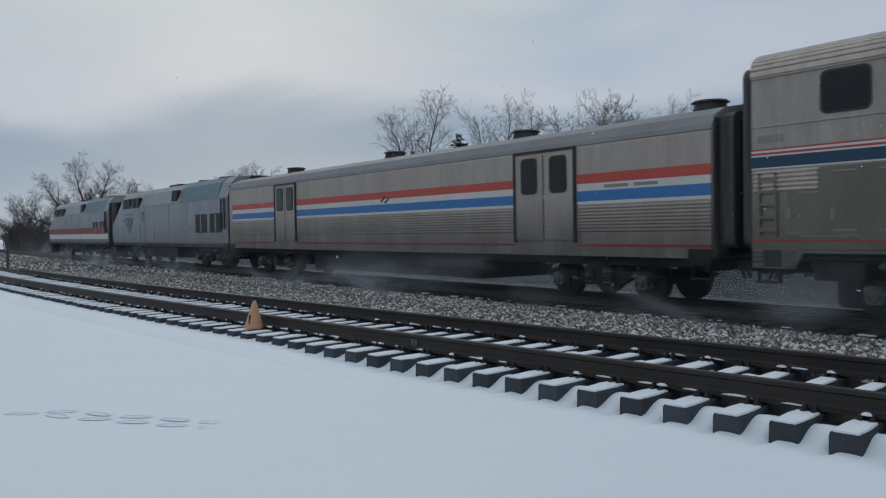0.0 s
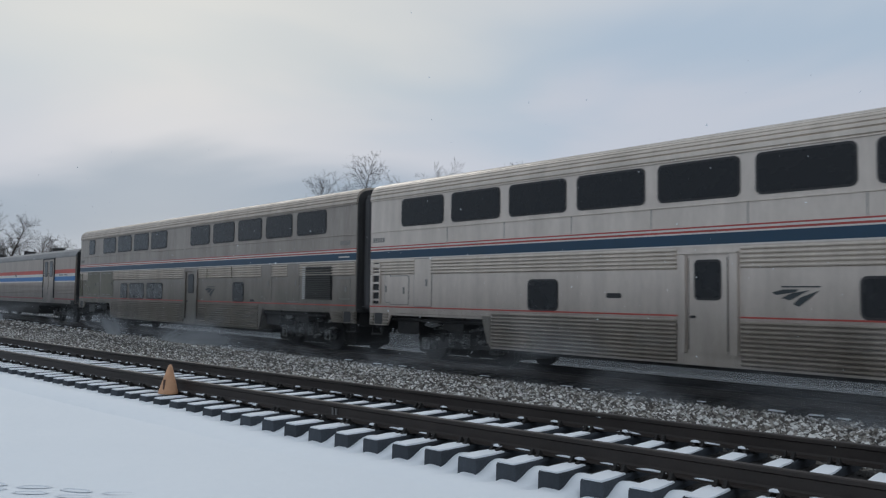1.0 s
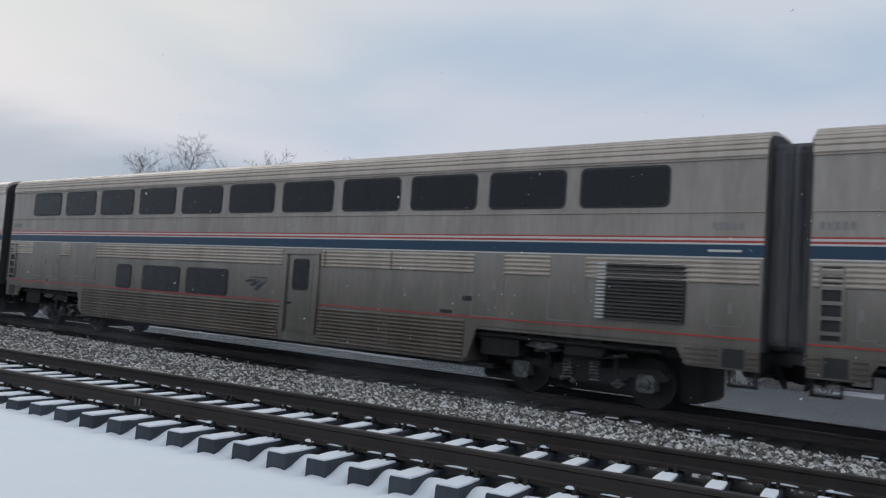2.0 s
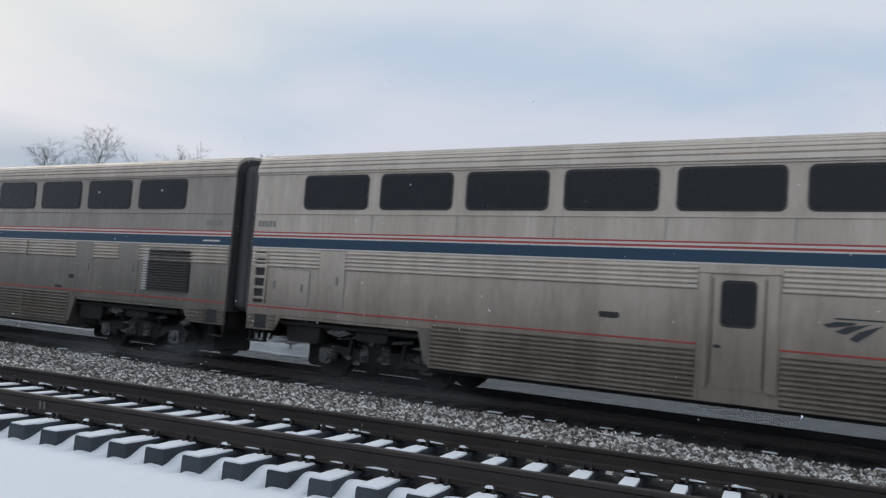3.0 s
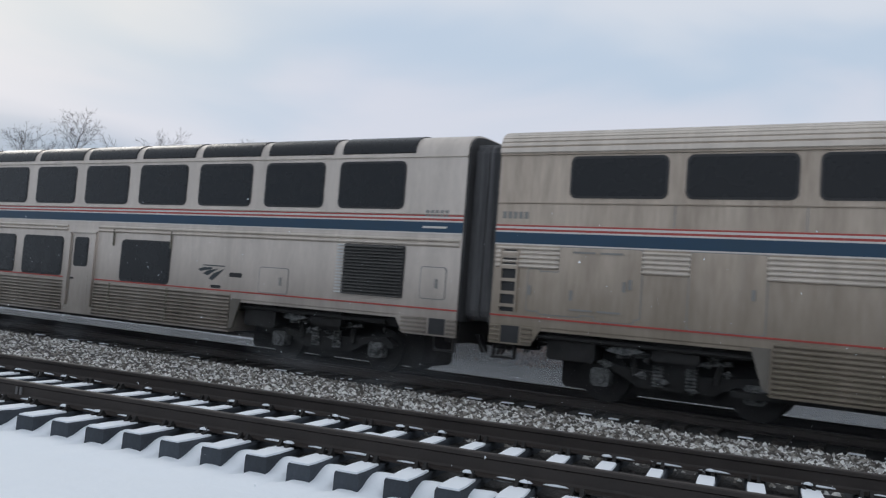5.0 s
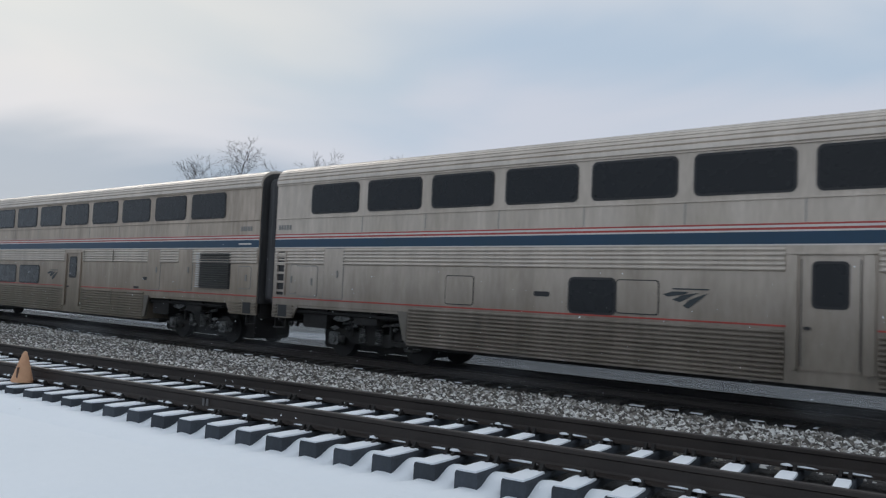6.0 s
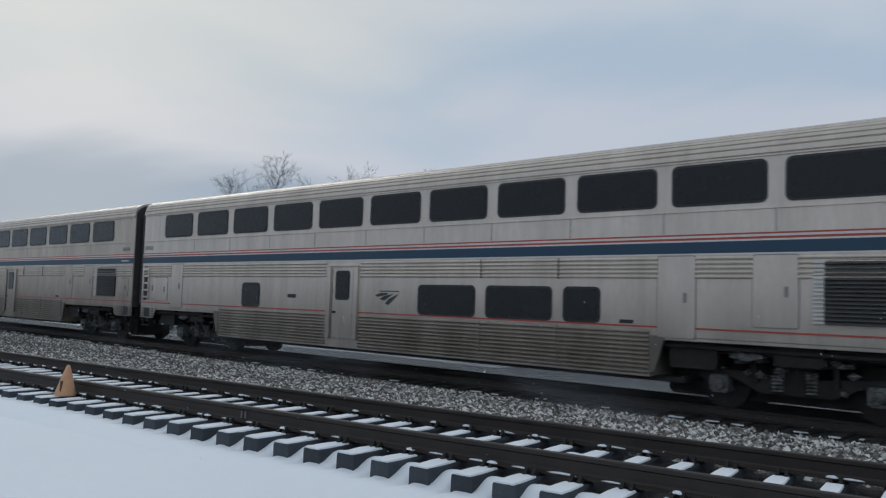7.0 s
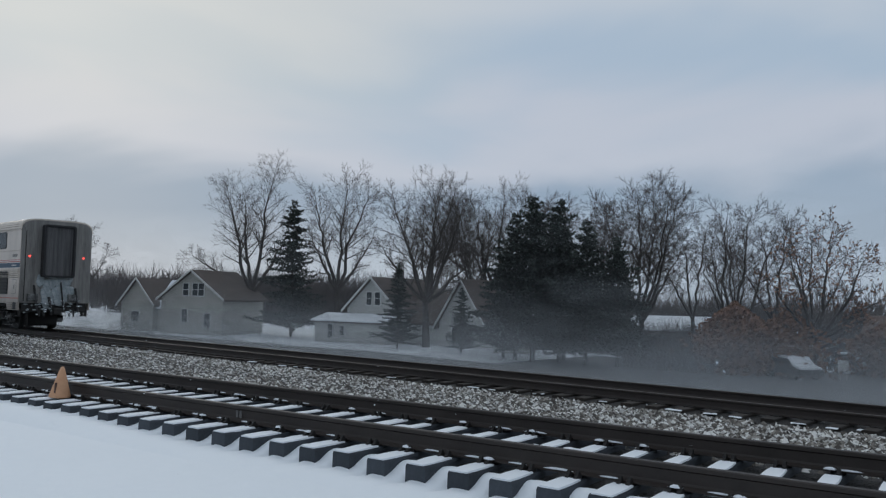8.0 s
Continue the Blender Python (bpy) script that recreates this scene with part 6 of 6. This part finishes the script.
def small_things():
    # traffic cone standing on the tie ends
    c = thing("traffic_cone", "faded orange traffic cone standing on the tie ends", "traffic cone")
    part("base", Build().tube((0, 0, 0), (0, 0, 0.03), 0.145, 0.140, 16), ORANGE, c)
    b = Build()
    n = 20
    prof = [(0.138, 0.02), (0.128, 0.05), (0.085, 0.20), (0.042, 0.35), (0.022, 0.405), (0.010, 0.412)]
    b.v = [(r * math.cos(6.2832 * i / n) * (1.0 + 0.08 * math.sin(2 * 6.2832 * i / n)), r * math.sin(6.2832 * i / n), z) for r, z in prof for i in range(n)]
    b.f = [(k * n + i, k * n + (i + 1) % n, (k + 1) * n + (i + 1) % n, (k + 1) * n + i) for k in range(len(prof) - 1) for i in range(n)]
    b.f += [tuple(range((len(prof) - 1) * n, len(prof) * n))]
    part("cone_body", b, ORANGE, c, smooth=True)
    part("tear", Build().prism_y([(0.01, 0.05), (0.04, 0.05), (0.018, 0.20), (0.008, 0.20)], -0.120, -0.085), BRICK, c, "dark split down the cone")
    c.matrix_basis = pose(-10.79, -0.20, 0.018, 0, 4, 20) @ Matrix.Diagonal((0.92, 0.92, 0.94, 1))
    # markers
    p = thing("line_post", "thin dark wooden post beside the siding", "post")
    part("shaft", Build().tube((0, 0, -0.4), (0, 0, 1.55), 0.06, 0.05, 8), WOODPOST, p)
    p.matrix_basis = pose(-39.5, 0.6, -0.2)
    s = thing("white_sign", "small white sign on two legs", "sign")
    part("board", Build().soft_box(-0.32, 0.32, -0.02, 0.02, 0.75, 1.45, 0.03), SIGNWHITE, s)
    for a in (-0.22, 0.22):
        part("leg", Build().box(a - 0.05, a + 0.05, 0.02, 0.08, -0.2, 1.4), SIGNWHITE, s)
    s.matrix_basis = pose(-16.4, 52.5, ground_at(-16.4, 52.5) + 0.05, 0, 0, 18)
    # footprints: shallow dimples as thin grey-blue pressed patches
    f = thing("footprints", "line of shallow footprints across the snow", "footprints")
    rng = random.Random(2)
    for k in range(11):
        u = k / 10
        x, y = -7.75 + 1.55 * u, -3.50 + 1.12 * u + (0.09 if k % 2 else -0.09)
        b = Build()
        m = 12
        rim = [(0.12 * math.cos(6.2832 * i / m), 0.035 * math.sin(6.2832 * i / m)) for i in range(m)]
        b.v = [(a * 1.25, c_ * 1.5, 0.0) for a, c_ in rim] + [(a * 1.05, c_ * 1.1, 0.003) for a, c_ in rim] + [(a * 0.9, c_ * 0.8, -0.022) for a, c_ in rim]
        b.f = [(q * m + i, q * m + (i + 1) % m, (q + 1) * m + (i + 1) % m, (q + 1) * m + i) for q in range(2) for i in range(m)] + [tuple(range(2 * m, 3 * m))]
        part("footprint", b, SNOWCAP, f).matrix_basis = pose(x, y, ground_z(x, y) + 0.004, 0, 0, 40 + rng.uniform(-15, 15))


small_things()


# ---------------------------------------------------------------- blown snow
def specks(name, count, place, size, seed, label, mat=DRIFT):
    """Airborne snow: single tiny crystals, one triangle each, in one rigid piece."""
    rng = np.random.default_rng(seed)
    c = place(rng, count)
    n = len(c)
    v = rng.normal(size=(n, 3, 3))
    v /= np.linalg.norm(v, axis=2, keepdims=True)
    v *= (size(c) * rng.uniform(0.6, 1.4, n))[:, None, None]
    v += c[:, None]
    me = bpy.data.meshes.new(name)
    me.vertices.add(3 * n)
    me.vertices.foreach_set("co", v.reshape(-1))
    me.loops.add(3 * n)
    me.loops.foreach_set("vertex_index", np.arange(3 * n))
    me.polygons.add(n)
    me.polygons.foreach_set("loop_start", 3 * np.arange(n))
    me.materials.append(mat)
    me.update(calc_edges=True)
    return tagged(new(name, me), label, "blown snow", kind="stuff")


def flakes(rng, n):
    return np.stack([rng.uniform(-26, 4, n), rng.uniform(-1.5, 8.0, n), rng.uniform(-0.2, 2.4, n)], 1)


FLAKES = specks("falling_snow", 1100, flakes, lambda c: 0.010 + 0 * c[:, 0], 3, "scattered airborne snowflakes", SNOWCAP)


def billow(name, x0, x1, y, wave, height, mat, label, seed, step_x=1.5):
    """A standing, wavering translucent sheet in place of powder in the air; its lower edge lies at z = 0."""
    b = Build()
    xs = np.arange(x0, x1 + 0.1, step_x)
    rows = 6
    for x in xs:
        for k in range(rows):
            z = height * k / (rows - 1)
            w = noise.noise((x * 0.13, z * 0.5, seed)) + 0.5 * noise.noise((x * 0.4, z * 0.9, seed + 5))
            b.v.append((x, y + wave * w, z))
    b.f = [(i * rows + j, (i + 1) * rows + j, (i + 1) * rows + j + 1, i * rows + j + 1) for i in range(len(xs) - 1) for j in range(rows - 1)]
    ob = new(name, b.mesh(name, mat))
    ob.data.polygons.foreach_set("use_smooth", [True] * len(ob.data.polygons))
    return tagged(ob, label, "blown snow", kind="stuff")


# haze put into translucent sheets; the farthest one only pales trees and houses
HAZE = [billow("snow_haze_sheet", -170, 24, y, 0.7, h + 1.0, haze_material("powder_haze_sheet", (0.355, 0.372, 0.39), h, a, (0.10, 0.1, 0.42)),
               "translucent sheet of powder-snow haze drifting behind the main line", 3 * k + 1)
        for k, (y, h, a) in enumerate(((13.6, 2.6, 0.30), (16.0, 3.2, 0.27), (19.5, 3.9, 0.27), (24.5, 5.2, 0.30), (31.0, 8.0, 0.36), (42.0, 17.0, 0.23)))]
SWIRL = [billow("whirling_snow", -78, 262, y, 0.12, h + 0.3, haze_material("whirled_powder", (0.60, 0.63, 0.66), h, a, (0.22, 0.1, 0.9), (0.47, 0.75), floor=0.04),
                "powder snow whirled up beside the passing wheels", 40 + k) for k, (y, h, a) in enumerate(((-2.05, 1.4, 0.11), (-1.72, 1.0, 0.11)))]
SWIRL.append(billow("whirling_snow", -80, 46, -2.3, 0.2, 2.4, haze_material("rolling_powder", (0.60, 0.63, 0.66), 2.1, 0.50, (0.20, 0.1, 0.8), (0.40, 0.72), floor=0.05),
                    "thick powder snow rolling beside the leading cars", 61))


# ---------------------------------------------------------------- what moves
# seconds, where the leading end of the first double-deck car stands
RUN = [(0.00, -8.90), (0.50, -26.74), (1.00, -44.65), (1.50, -62.53), (2.20, -87.91), (3.00, -116.85), (3.50, -134.72), (4.00, -152.37), (4.50, -170.38), (5.00, -187.95), (5.75, -215.10), (6.50, -242.25), (7.00, -259.90), (7.50, -277.80), (8.00, -295.70)]


def motions():
    for ob, offset in TRAIN:
        walk(ob, [(t, pose(x + offset, MAIN_Y, RAIL_Z)) for t, x in RUN])
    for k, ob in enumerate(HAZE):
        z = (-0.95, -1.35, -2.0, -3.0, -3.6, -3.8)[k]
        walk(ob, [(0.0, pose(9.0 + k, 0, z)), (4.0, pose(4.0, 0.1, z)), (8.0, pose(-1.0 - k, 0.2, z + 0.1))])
    for ob in SWIRL:
        walk(ob, [(t, pose(x, MAIN_Y, RAIL_Z - 0.2)) for t, x in RUN])
    walk(FLAKES, [(0.0, pose(4.0, 0, 1.2)), (4.0, pose(0.5, 0, 0.0)), (8.0, pose(-3.0, 0, -1.2))])


motions()
